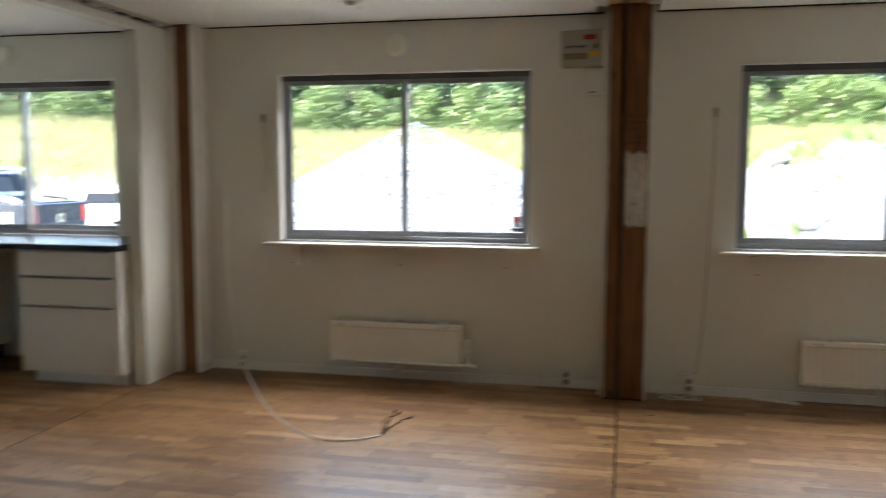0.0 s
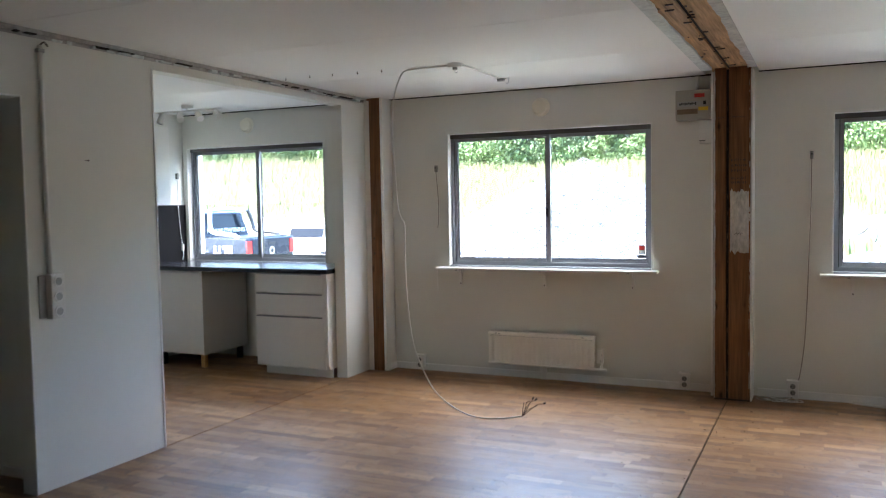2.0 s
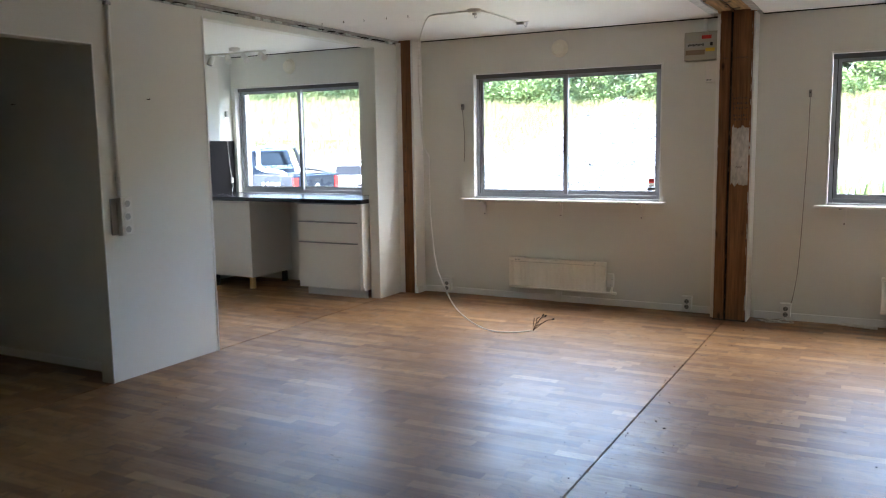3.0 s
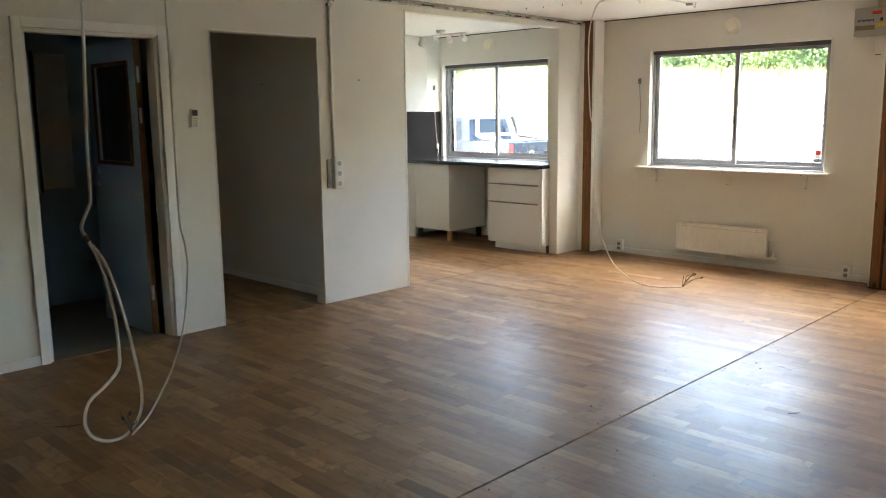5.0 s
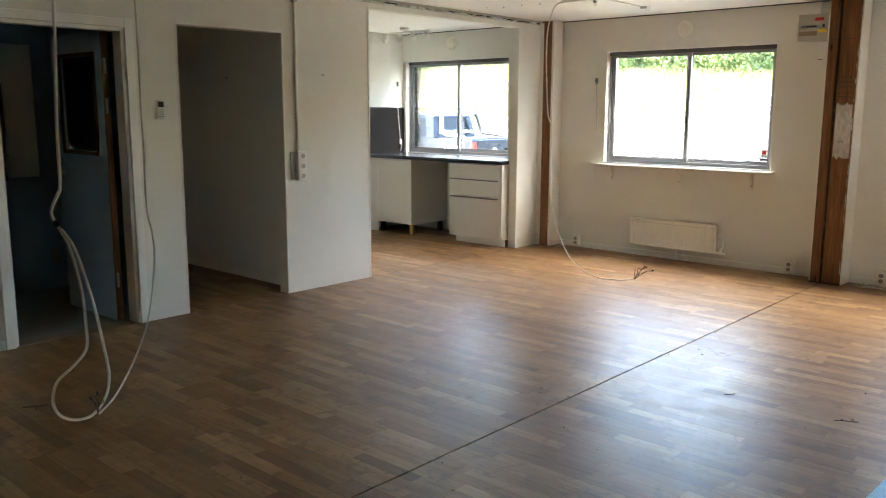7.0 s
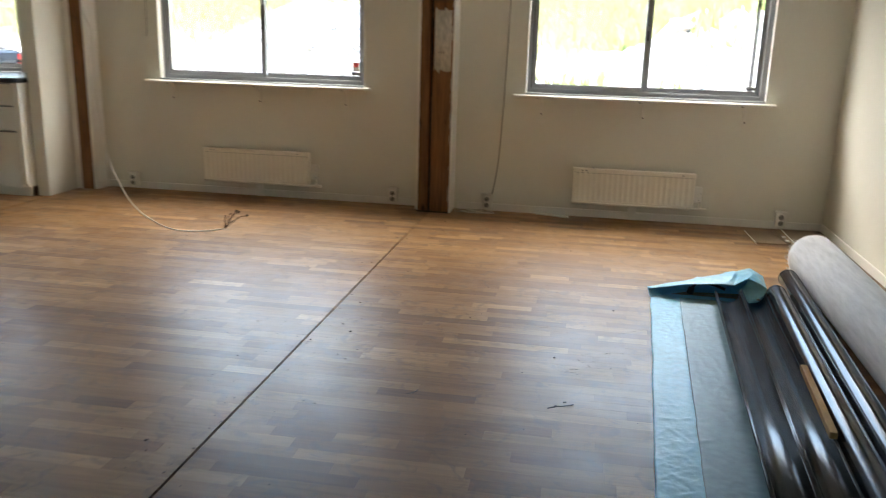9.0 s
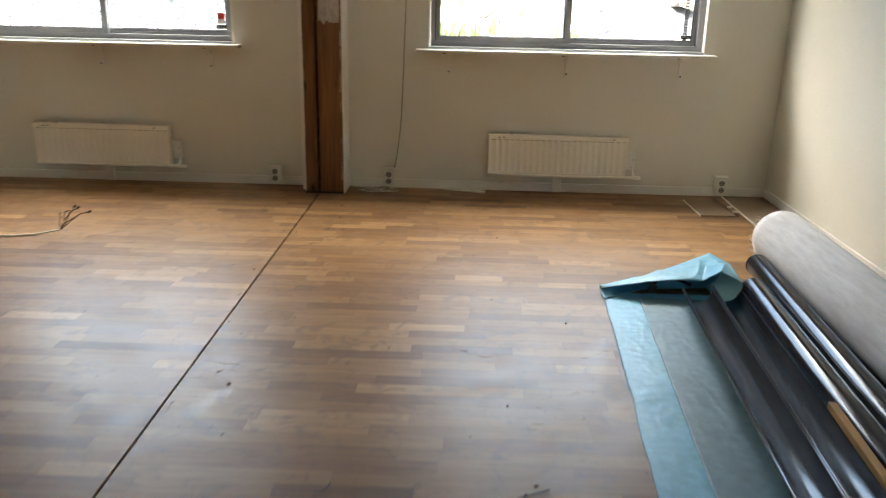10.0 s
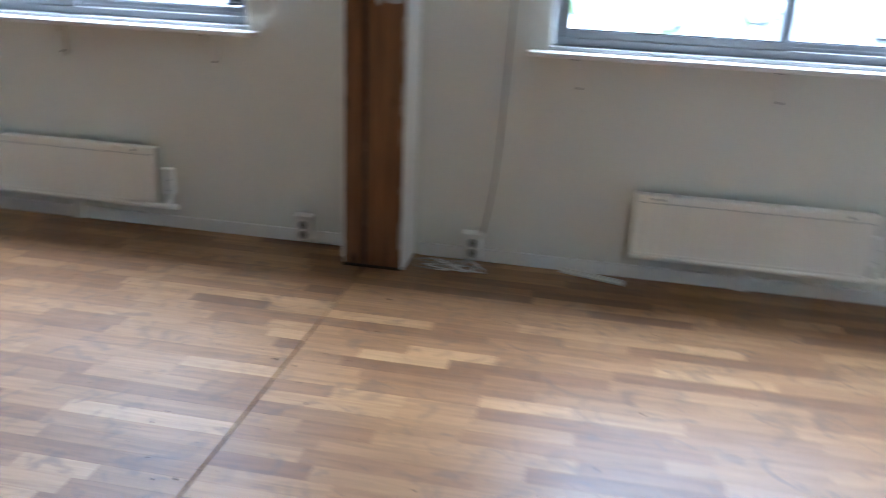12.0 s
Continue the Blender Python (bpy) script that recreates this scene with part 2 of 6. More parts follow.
DARKGLASS = material("dark_door_glass", (0.012, 0.02, 0.028), 0.12, vary=0.1)
SPECK = material("wood_crumbs", (0.10, 0.065, 0.04), 0.8, vary=0.5, scale=40)
GROUND = material("gravel_ground", (0.28, 0.27, 0.22), 0.9, vary=0.3, scale=0.7, bump=0.6, fine=18, tint=(0.26, 0.25, 0.17))
gt, gn = GROUND.node_tree, GROUND.node_tree.nodes
g_src = gn["Principled BSDF"].inputs["Base Color"].links[0].from_socket
g_geo, g_sep, g_noise, g_sum, g_fac, g_mix = (gn.new(k) for k in ("ShaderNodeNewGeometry", "ShaderNodeSeparateXYZ", "ShaderNodeTexNoise", "ShaderNodeMath", "ShaderNodeMapRange", "ShaderNodeMix"))
g_noise.inputs["Scale"].default_value, g_noise.inputs["Detail"].default_value = 0.22, 5
g_sum.operation = "MULTIPLY_ADD"
g_sum.inputs[1].default_value = 16.0
g_fac.inputs["From Min"].default_value, g_fac.inputs["From Max"].default_value = 40.0, 44.0
gt.links.new(g_geo.outputs["Position"], g_sep.inputs[0])
gt.links.new(g_geo.outputs["Position"], g_noise.inputs["Vector"])
gt.links.new(g_noise.outputs["Fac"], g_sum.inputs[0])
gt.links.new(g_sep.outputs["Y"], g_sum.inputs[2])
gt.links.new(g_sum.outputs[0], g_fac.inputs["Value"])
g_mix.data_type = "RGBA"
gt.links.new(g_fac.outputs["Result"], g_mix.inputs["Factor"])
gt.links.new(g_src, g_mix.inputs["A"])
g_mix.inputs["B"].default_value = (0.085, 0.085, 0.022, 1)
gt.links.new(g_mix.outputs["Result"], gn["Principled BSDF"].inputs["Base Color"])
GRAVEL = material("crushed_stone", (0.128, 0.129, 0.134), 0.9, vary=0.5, scale=2.5, bump=1.0, fine=9)
STONE = material("boulder_stone", (0.38, 0.35, 0.32), 0.9, vary=0.35, scale=3, bump=0.8, fine=16, tint=(0.42, 0.36, 0.31))
GRASS = leaves("dry_summer_grass", (0.075, 0.082, 0.020), (0.12, 0.112, 0.034))
WEED = leaves("green_weeds", (0.06, 0.10, 0.022), (0.10, 0.135, 0.03))
LEAF = leaves("tree_leaves", (0.045, 0.082, 0.030), (0.075, 0.115, 0.045))
LEAF_L = leaves("bush_leaves", (0.060, 0.105, 0.026), (0.10, 0.145, 0.040))
BARK = material("bark", (0.16, 0.13, 0.10), 0.9, vary=0.4, scale=5, bump=0.8, fine=22)
CARBLUE = material("dark_blue_car_paint", (0.010, 0.016, 0.032), 0.28, vary=0.06, scale=2, spec=0.3)
# aluminium with the shade of the window heads put into its colour
ALU_SHADE = material("shade_darkened_aluminium", (0.11, 0.105, 0.10), 0.5, metal=0.3, vary=0.1, scale=8)
# handle steel darkened to include the shadow line beneath each handle
HANDLE = material("brushed_steel_shadow_dark", (0.26, 0.26, 0.26), 0.35, metal=0.8, vary=0.06)
CARWHITE = material("white_car_paint", (0.75, 0.75, 0.74), 0.28, vary=0.03, scale=2)
CARGLASS = material("car_glass", (0.012, 0.014, 0.017), 0.08, vary=0.05, spec=0.15)
TAILRED = material("tail_lamp_red", (0.55, 0.02, 0.02), 0.2, vary=0.1)
POLEM = material("white_pole_paint", (0.75, 0.75, 0.73), 0.5, vary=0.05)
FACADE = material("grey_facade_boards", (0.36, 0.35, 0.33), 0.8, vary=0.1, scale=3)


# ---- helpers for building ----
JOINED = ("nail_marks", "label_marks", "old_sealant", "pencil_scribble", "splinter_marks", "paint_flakes", "dark_holes", "frayed_edge")


def empty(name, at=(0, 0, 0), **tags):
    ob = new(name)
    ob.location = at
    ob.empty_display_size = 0.05
    return tagged(ob, **tags)


def part(name, bm, mat, parent=None, label="", smooth=False):
    me = bpy.data.meshes.new(name)
    bmesh.ops.recalc_face_normals(bm, faces=bm.faces)
    bm.to_mesh(me)
    bm.free()
    me.materials.append(mat)
    if smooth:
        for p in me.polygons:
            p.use_smooth = True
    ob = new(name, me)
    if parent is not None:
        ob.parent = parent
        ob.matrix_parent_inverse = world_of(parent).inverted()
    if label:
        ob["label"] = label
    if name in JOINED:
        ob["kind"] = "stuff"
    return ob


def world_of(ob):
    if ob.parent is None:
        return ob.matrix_basis.copy()
    return world_of(ob.parent) @ ob.matrix_parent_inverse @ ob.matrix_basis


def box(x0, x1, y0, y1, z0, z1, bevel=0.0, bm=None, seg=2):
    own = bmesh.new()
    bmesh.ops.create_cube(own, size=1.0)
    bmesh.ops.scale(own, vec=(abs(x1 - x0), abs(y1 - y0), abs(z1 - z0)), verts=own.verts)
    bmesh.ops.translate(own, vec=((x0 + x1) / 2, (y0 + y1) / 2, (z0 + z1) / 2), verts=own.verts)
    if bevel:
        bmesh.ops.bevel(own, geom=own.edges[:], offset=bevel, segments=seg, affect="EDGES", profile=0.5)
    if bm is None:
        return own
    return join(bm, own)


def join(bm, other):
    me = bpy.data.meshes.new("joined")
    other.to_mesh(me)
    other.free()
    bm.from_mesh(me)
    bpy.data.meshes.remove(me)
    return bm


def disc(center, axis, r, depth, seg=24, r2=None, bevel=0.0, bm=None):
    """A cylinder or cone from center along axis."""
    own = bmesh.new()
    bmesh.ops.create_cone(own, cap_ends=True, segments=seg, radius1=r, radius2=r if r2 is None else r2, depth=depth)
    bmesh.ops.translate(own, vec=(0, 0, depth / 2), verts=own.verts)
    if bevel:
        edges = [e for e in own.edges if all(v.co.z > depth * 0.9 for v in e.verts)]
        bmesh.ops.bevel(own, geom=edges, offset=bevel, segments=2, affect="EDGES", profile=0.5)
    q = Vector((0, 0, 1)).rotation_difference(Vector(axis))
    bmesh.ops.transform(own, matrix=Matrix.Translation(center) @ q.to_matrix().to_4x4(), verts=own.verts)
    return own if bm is None else join(bm, own)


def curve_points(pts, steps=8):
    """A smooth line through the points."""
    p = [Vector(a) for a in pts]
    p = [2 * p[0] - p[1]] + p + [2 * p[-1] - p[-2]]
    out = []
    for i in range(1, len(p) - 2):
        for k in range(steps):
            t = k / steps
            a, b, c, d = p[i - 1], p[i], p[i + 1], p[i + 2]
            out.append(0.5 * (2 * b + (c - a) * t + (2 * a - 5 * b + 4 * c - d) * t * t + (3 * b - a - 3 * c + d) * t ** 3))
    out.append(p[-2])
    return out


def tube(pts, r, seg=8, steps=8, bm=None, r_end=None):
    line = curve_points(pts, steps) if steps else [Vector(a) for a in pts]
    bm = bm or bmesh.new()
    rings, up = [], Vector((0.3, 0.2, 0.93))
    for i, c in enumerate(line):
        d = (line[min(i + 1, len(line) - 1)] - line[max(i - 1, 0)]).normalized()
        side = d.cross(up)
        if side.length < 0.1:
            side = d.cross(Vector((1, 0, 0)))
        side.normalize()
        oth = side.cross(d)
        up = oth
        rad = r if r_end is None else r + (r_end - r) * i / (len(line) - 1)
        rings.append([bm.verts.new(c + rad * (math.cos(a) * side + math.sin(a) * oth)) for a in [2 * math.pi * k / seg for k in range(seg)]])
    for a, b in zip(rings, rings[1:]):
        for k in range(seg):
            bm.faces.new((a[k], a[(k + 1) % seg], b[(k + 1) % seg], b[k]))
    bm.faces.new(rings[0])
    bm.faces.new(rings[-1])
    return bm


def slab(axis, at, thick, lo, hi, z0, z1, holes=(), bm=None):
    """A wall with real openings. axis 'x': it runs along x at y = at..at+thick; 'y': along y at x = at..at+thick. holes: (lo, hi, z0, z1)."""
    us = sorted({lo, hi, *[h[0] for h in holes], *[h[1] for h in holes]})
    zs = sorted({z0, z1, *[h[2] for h in holes], *[h[3] for h in holes]})
    us, zs = [u for u in us if lo <= u <= hi], [z for z in zs if z0 <= z <= z1]
    bm = bm or bmesh.new()
    made = {}

    def vert(u, z, s):
        key = (u, z, s)
        if key not in made:
            w = at + (thick if s else 0)
            made[key] = bm.verts.new((u, w, z) if axis == "x" else (w, u, z))
        return made[key]

    def solid(i, j):
        if not (0 <= i < len(us) - 1 and 0 <= j < len(zs) - 1):
            return False
        u, z = (us[i] + us[i + 1]) / 2, (zs[j] + zs[j + 1]) / 2
        return not any(h[0] < u < h[1] and h[2] < z < h[3] for h in holes)

    for i in range(len(us) - 1):
        for j in range(len(zs) - 1):
            if not solid(i, j):
                continue
            a, b, c, d = us[i], us[i + 1], zs[j], zs[j + 1]
            for s in (0, 1):
                bm.faces.new((vert(a, c, s), vert(b, c, s), vert(b, d, s), vert(a, d, s)))
            for di, dj, p, q in ((-1, 0, (a, c), (a, d)), (1, 0, (b, c), (b, d)), (0, -1, (a, c), (b, c)), (0, 1, (a, d), (b, d))):
                if not solid(i + di, j + dj):
                    bm.faces.new((vert(*p, 0), vert(*q, 0), vert(*q, 1), vert(*p, 1)))
    return bm


def structure(name, bm, mat, label, category, smooth=False):
    return tagged(part(name, bm, mat, smooth=smooth), label=label, category=category, kind="structure")


# ---- the shell ----
WY, LX, RX, CZ, SEAM, BACK = 5.52, -3.23, 2.71, 2.375, -0.222, -2.75
KX = -5.44                      # far wall of the kitchen module
WT = 0.22                       # thickness of the outer wall
WINDOWS = [(-5.39, -3.768), (-2.515, -0.795), (0.463, 2.207)]
WZ0, WZ1 = 0.925, 2.046
structure("wall_north", slab("x", WY, WT, KX - 0.15, RX + 0.15, -0.4, 2.75, [(a, b, WZ0, WZ1) for a, b in WINDOWS]), WALL,
          "white painted outer wall with three wide window openings", "wall")
structure("wall_east", slab("y", RX, 0.15, BACK, WY - 0.002, -0.4, 2.75), WALL, "plain white painted panel wall", "wall")
# the south wall is unseen and set near to brighten the room's back
structure("wall_south", slab("x", BACK - 0.15, 0.15, KX - 0.15, RX + 0.15, -0.4, 2.75), WALL, "unseen plain white wall closing the room and bouncing light back", "wall")
DOOR = (-0.11, 0.708, 0.0, 1.972)
HALL = (1.085, 1.965, 0.0, 2.025)
KITCH = (2.87, 4.975, 0.0, 2.285)
structure("wall_west", slab("y", LX - 0.1, 0.1, BACK + 0.002, 5.345, 0.0, 2.335, [DOOR, HALL, KITCH]), WALL,
          "white partition wall with doorway, hall opening and kitchen opening", "wall")
structure("wall_kitchen_west", slab("y", KX - 0.15, 0.15, BACK + 0.002, WY - 0.002, -0.4, 2.75), WALL, "white wall behind the kitchen cabinets", "wall")
structure("wall_hall_north", slab("x", 2.13, 0.08, KX + 0.002, LX - 0.102, 0.0, CZ), WALL, "white wall between the hall and the kitchen", "wall")
structure("wall_hall_south", slab("x", 0.96, 0.06, KX + 0.002, LX - 0.102, 0.0, CZ), WALL, "white wall between the hall and the side room", "wall")
structure("wall_side_room", slab("x", 0.90, 0.058, KX + 0.03, LX - 0.102, 0.0, CZ), BLUEWALL, "blue-grey painted wall of the dark side room", "wall")
structure("wall_side_room_far", slab("y", -4.86, 0.06, -1.698, 0.898, 0.0, CZ), BLUEWALL, "blue-grey painted far wall of the dark side room", "wall")
structure("wall_side_room_south", slab("x", -1.8, 0.1, KX + 0.002, LX - 0.102, 0.0, CZ), BLUEWALL, "blue-grey painted end wall of the dark side room", "wall")

# ceilings, with shallow board joints
def ceiling_board(x0, x1, y0, y1, step, z=CZ):
    bm = bmesh.new()
    y = y1
    while y > y0:
        lo = max(y0, y - step)
        box(x0, x1, lo + 0.0015, y - 0.0015, z, z + 0.012, bm=bm)
        y = lo
    box(x0, x1, y0, y1, z + 0.012, z + 0.06, bm=bm)
    return bm


BEAM = (-0.345, -0.075)
structure("ceiling", ceiling_board(LX + 0.0, BEAM[0] - 0.05, BACK, WY - 0.008, 1.2), CEIL, "white painted board ceiling with fine joints", "ceiling")
structure("ceiling_east", ceiling_board(BEAM[1] + 0.05, RX - 0.008, BACK, WY - 0.008, 1.2), CEIL, "white painted board ceiling with fine joints", "ceiling")
structure("ceiling_kitchen", ceiling_board(KX, LX - 0.1, BACK, WY - 0.008, 1.2), CEIL, "white painted kitchen ceiling", "ceiling")
structure("roof", box(KX - 0.4, RX + 0.4, BACK - 0.4, WY + 0.45, 2.78, 2.95), FACADE, "flat grey building roof", "roof")
structure("ceiling_void", box(KX - 0.1, RX + 0.1, BACK - 0.1, WY + 0.1, 2.46, 2.5), DARKGAP, "dark void above the ceiling boards", "ceiling")

# exposed double beam in the ceiling, with torn plaster edges
rng = random.Random(5)
beam = empty("ceiling_beam", (SEAM, 1, CZ), label="exposed raw double timber beam with torn plaster edges in the ceiling", category="beam", kind="structure")
for a, b in ((BEAM[0], SEAM - 0.012), (SEAM + 0.012, BEAM[1])):
    part("timber", box(a, b, BACK, 5.50, CZ + 0.012, CZ + 0.14, 0.004), BEAM_WOOD, beam)
part("gap", box(SEAM - 0.012, SEAM + 0.012, BACK, 5.5, CZ + 0.03, CZ + 0.1), DARKGAP, beam)


def torn_strip(x_fix, x_mean, z0, z1, y0, y1, amp, step=0.06):
    """A board edge whose free side is broken off unevenly."""
    bm = bmesh.new()
    ys = [y0 + (y1 - y0) * k / int((y1 - y0) / step) for k in range(int((y1 - y0) / step) + 1)]
    rows = []
    for y in ys:
        e = x_mean + amp * (noise.noise((x_mean * 7, y * 2.2, 0)) + 0.6 * noise.noise((x_mean * 7, y * 9.0, 4)))
        rows.append([bm.verts.new(c) for c in ((x_fix, y, z0), (e, y, z0), (e, y, z1), (x_fix, y, z1))])
    for r, s in zip(rows, rows[1:]):
        for k in range(4):
            bm.faces.new((r[k], r[(k + 1) % 4], s[(k + 1) % 4], s[k]))
    bm.faces.new(rows[0])
    bm.faces.new(rows[-1])
    return bm


part("plaster_edge", torn_strip(BEAM[0] - 0.052, BEAM[0] + 0.012, CZ - 0.003, CZ + 0.012, BACK, 5.30, 0.022), PLASTER, beam, "torn pale green plasterboard edge")
part("plaster_edge", torn_strip(BEAM[1] + 0.052, BEAM[1] - 0.006, CZ - 0.002, CZ + 0.012, BACK, 5.30, 0.016), GREYBOARD, beam, "torn grey board edge")
bm = bmesh.new()
for k in range(46):
    y = rng.uniform(1.0, 5.2)
    x = rng.choice((rng.uniform(BEAM[0] + 0.01, SEAM - 0.02), SEAM + rng.uniform(-0.012, 0.02)))
    box(x, x + rng.uniform(0.004, 0.05), y, y + rng.uniform(0.004, 0.012), CZ + 0.006, CZ + 0.0125, bm=bm)
part("splinter_marks", bm, WIRE, beam, "dark nail holes and splinters")

# stripped groove where the partition meets the ceiling
groove = empty("ceiling_groove", (LX, 3, 2.35), label="rough stripped groove along the top of the partition", category="trim", kind="structure")
part("groove_bed", box(LX - 0.098, LX - 0.004, BACK, 5.34, 2.336, CZ + 0.02), GREYBOARD, groove)
part("groove_edge", torn_strip(LX - 0.004, LX + 0.028, CZ - 0.022, CZ - 0.001, BACK, 5.35, 0.007), GREYBOARD, groove, "broken grey board edge")
bm = bmesh.new()
for k in range(40):
    y = rng.uniform(1.2, 5.2)
    w = rng.uniform(0.02, 0.11)
    box(LX - 0.003, LX + rng.uniform(0.003, 0.034), y, y + w, 2.336, 2.336 + rng.uniform(0.006, 0.018), bm=bm)
part("paint_flakes", bm, PLASTER, groove, "white paint flakes")
bm = bmesh.new()
for k in range(26):
    y = rng.uniform(1.2, 5.3)
    box(LX + 0.001, LX + 0.0295, y, y + rng.uniform(0.02, 0.10), 2.346, 2.3525, bm=bm)
part("dark_holes", bm, DARKGAP, groove)

# fine shadow gap where the outer wall meets the ceiling
for a, b in ((LX + 0.13, -0.33), (-0.03, RX), (KX, LX - 0.1)):
    structure("trim_shadow_gap", box(a, b, WY - 0.0085, WY - 0.0005, CZ - 0.008, CZ + 0.004), DARKGAP, "narrow dark joint between wall and ceiling", "trim")


def baseboard(axis, at, lo, hi, side, h=0.058, t=0.013):
    if axis == "x":
        bm = box(lo, hi, at, at + side * t, 0.0, h, 0.003)
    else:
        bm = box(at, at + side * t, lo, hi, 0.0, h, 0.003)
    structure("baseboard", bm, TRIM, "low white painted baseboard", "baseboard")


baseboard("x", WY, LX + 0.145, -0.335, -1)
baseboard("x", WY, -0.03, RX - 0.014, -1)
baseboard("y", RX, BACK, WY, -1)
baseboard("x", 2.13, KX + 0.01, LX - 0.1, -1)
baseboard("y", LX, BACK + 0.02, -0.170, 1)


# ---- posts at the module joint ----
post = empty("timber_post", (SEAM, 5.4, 0), label="bare double timber post with scribbles and white paint patch", category="post")
PX0, PX1, PY = -0.306, -0.068, 5.30
for a, b in ((PX0, SEAM - 0.010), (SEAM + 0.010, PX1)):
    part("timber", box(a, b, PY, 5.5, 0.0, CZ + 0.01, 0.004), POST_WOOD, post)
part("gap", box(SEAM - 0.0095, SEAM + 0.0095, PY + 0.03, 5.5, 0.0, CZ), DARKGAP, post)
bm = bmesh.new()
for k in range(14):
    z = 0.16 * k + rng.uniform(0, 0.06)
    box(SEAM - 0.005 + rng.uniform(0, 0.004), SEAM + rng.uniform(0.0, 0.005), PY + 0.014, PY + 0.02, z, z + rng.uniform(0.01, 0.04), bm=bm)
part("old_sealant", bm, SPECK, post, "crumbling grey sealant in the gap")
part("foot_plate", box(PX0 - 0.004, PX1 + 0.004, PY - 0.004, PY - 0.0005, 0.0, 0.012), SUBFLOOR, post, "thin dark strip across the foot of the post")
bm = bmesh.new()
rows = []
for k in range(13):
    x = SEAM + 0.020 + 0.0105 * k
    rows.append([bm.verts.new((x, PY - d, z)) for z, d in ((1.07 + 0.035 * noise.noise((k * 0.5, 1, 0)), 0.0), (1.085 + 0.03 * noise.noise((k * 0.5, 1, 0)), 0.0022), (1.49 + 0.04 * noise.noise((k * 0.6, 5, 0)), 0.0022), (1.51 + 0.04 * noise.noise((k * 0.6, 5, 0)), 0.0))])
for r, q in zip(rows, rows[1:]):
    for k in range(3):
        bm.faces.new((r[k], q[k], q[k + 1], r[k + 1]))
part("paint_patch", bm, PATCH, post, "scraped white paint patch")
bm = bmesh.new()
for k in range(9):
    box(SEAM + 0.05 + 0.006 * k, SEAM + 0.054 + 0.006 * k, PY - 0.0045, PY - 0.0038, 1.20 + 0.004 * (k % 3), 1.206 + 0.004 * (k % 3), bm=bm)
part("patch_dots", bm, WIRE, post)
bm = bmesh.new()
for row, z in enumerate((1.73, 1.69, 1.655, 1.60, 1.57)):
    x = SEAM + 0.025
    while x < PX1 - 0.025:
        w = rng.uniform(0.004, 0.012)
        hgt = rng.uniform(0.008, 0.024)
        box(x, x + 0.0050, PY - 0.0018, PY - 0.0004, z - hgt / 2, z + hgt / 2, bm=bm)
        box(x, x + w, PY - 0.0018, PY - 0.0004, z + rng.uniform(-0.01, 0.008), z + rng.uniform(-0.007, 0.0115), bm=bm)
        x += w + rng.uniform(0.003, 0.009)
part("pencil_scribble", bm, WIRE, post, "illegible dark handwriting")
bm = bmesh.new()
for zz in (2.07, 2.075):
    box(PX0 + 0.02, SEAM - 0.02, PY - 0.0016, PY - 0.0004, zz - 0.04, zz - 0.038, bm=bm)
    box(SEAM + 0.02, PX1 - 0.03, PY - 0.0016, PY - 0.0004, zz - 0.04, zz - 0.038, bm=bm)
for k in range(14):
    x, z = rng.choice((PX0 + 0.005, PX1 - 0.012, SEAM - 0.02, SEAM + 0.015)), rng.uniform(0.2, 2.3)
    box(x, x + 0.006, PY - 0.002, PY - 0.0003, z, z + rng.uniform(0.006, 0.03), bm=bm)
part("nail_marks", bm, WIRE, post)
for x, s, thick in ((PX0, -1, 0.008), (PX1, 1, 0.014)):
    structure("trim_post_side", box(x + s * 0.001, x + s * thick, PY + 0.012, WY - 0.001, 0.0, CZ - 0.005, 0.003), TRIM, "white board covering the side of the post", "trim")
bm = bmesh.new()
for k in range(60):
    z = rng.uniform(0.05, 2.3)
    x = rng.choice((PX0, PX1 - 0.006))
    box(x, x + rng.uniform(0.002, 0.006), PY - 0.0016, PY + 0.002, z, z + rng.uniform(0.01, 0.09), bm=bm)
tagged(part("paint_remnants", bm, PATCH, post, "pale paint remnants on the timber edges"), kind="stuff")
structure("trim_box_end", box(-0.345, PX0 - 0.023, PY + 0.09, WY - 0.001, 0.0, CZ - 0.005), TRIM, "white board strip beside the post", "trim")

post_b = empty("timber_post", (-3.13, 5.4, 0), label="bare timber post at the end of the kitchen partition", category="post")
part("timber", box(LX - 0.07, -3.082, 5.35, 5.5, 0.0, CZ, 0.004), POST_WOOD, post_b)
bm = bmesh.new()
for k in range(8):
    z = rng.uniform(0.2, 2.3)
    x = rng.uniform(-3.17, -3.09)
    disc((x, 5.3505, z), (0, -1, 0), rng.uniform(0.004, 0.009), 0.001, 8, bm=bm)
part("nail_marks", bm, WIRE, post_b)
structure("trim_corner_board", box(-3.0815, -3.055, 5.352, WY - 0.001, 0.0, CZ - 0.004, 0.003), TRIM, "white board beside the corner post", "trim")
baseboard("y", -3.055, 5.355, WY - 0.013, 1)
structure("trim_post_cover", box(LX - 0.002, -3.183, 5.3455, 5.3495, 0.0, CZ - 0.02), TRIM, "narrow white cover strip beside the post", "trim")


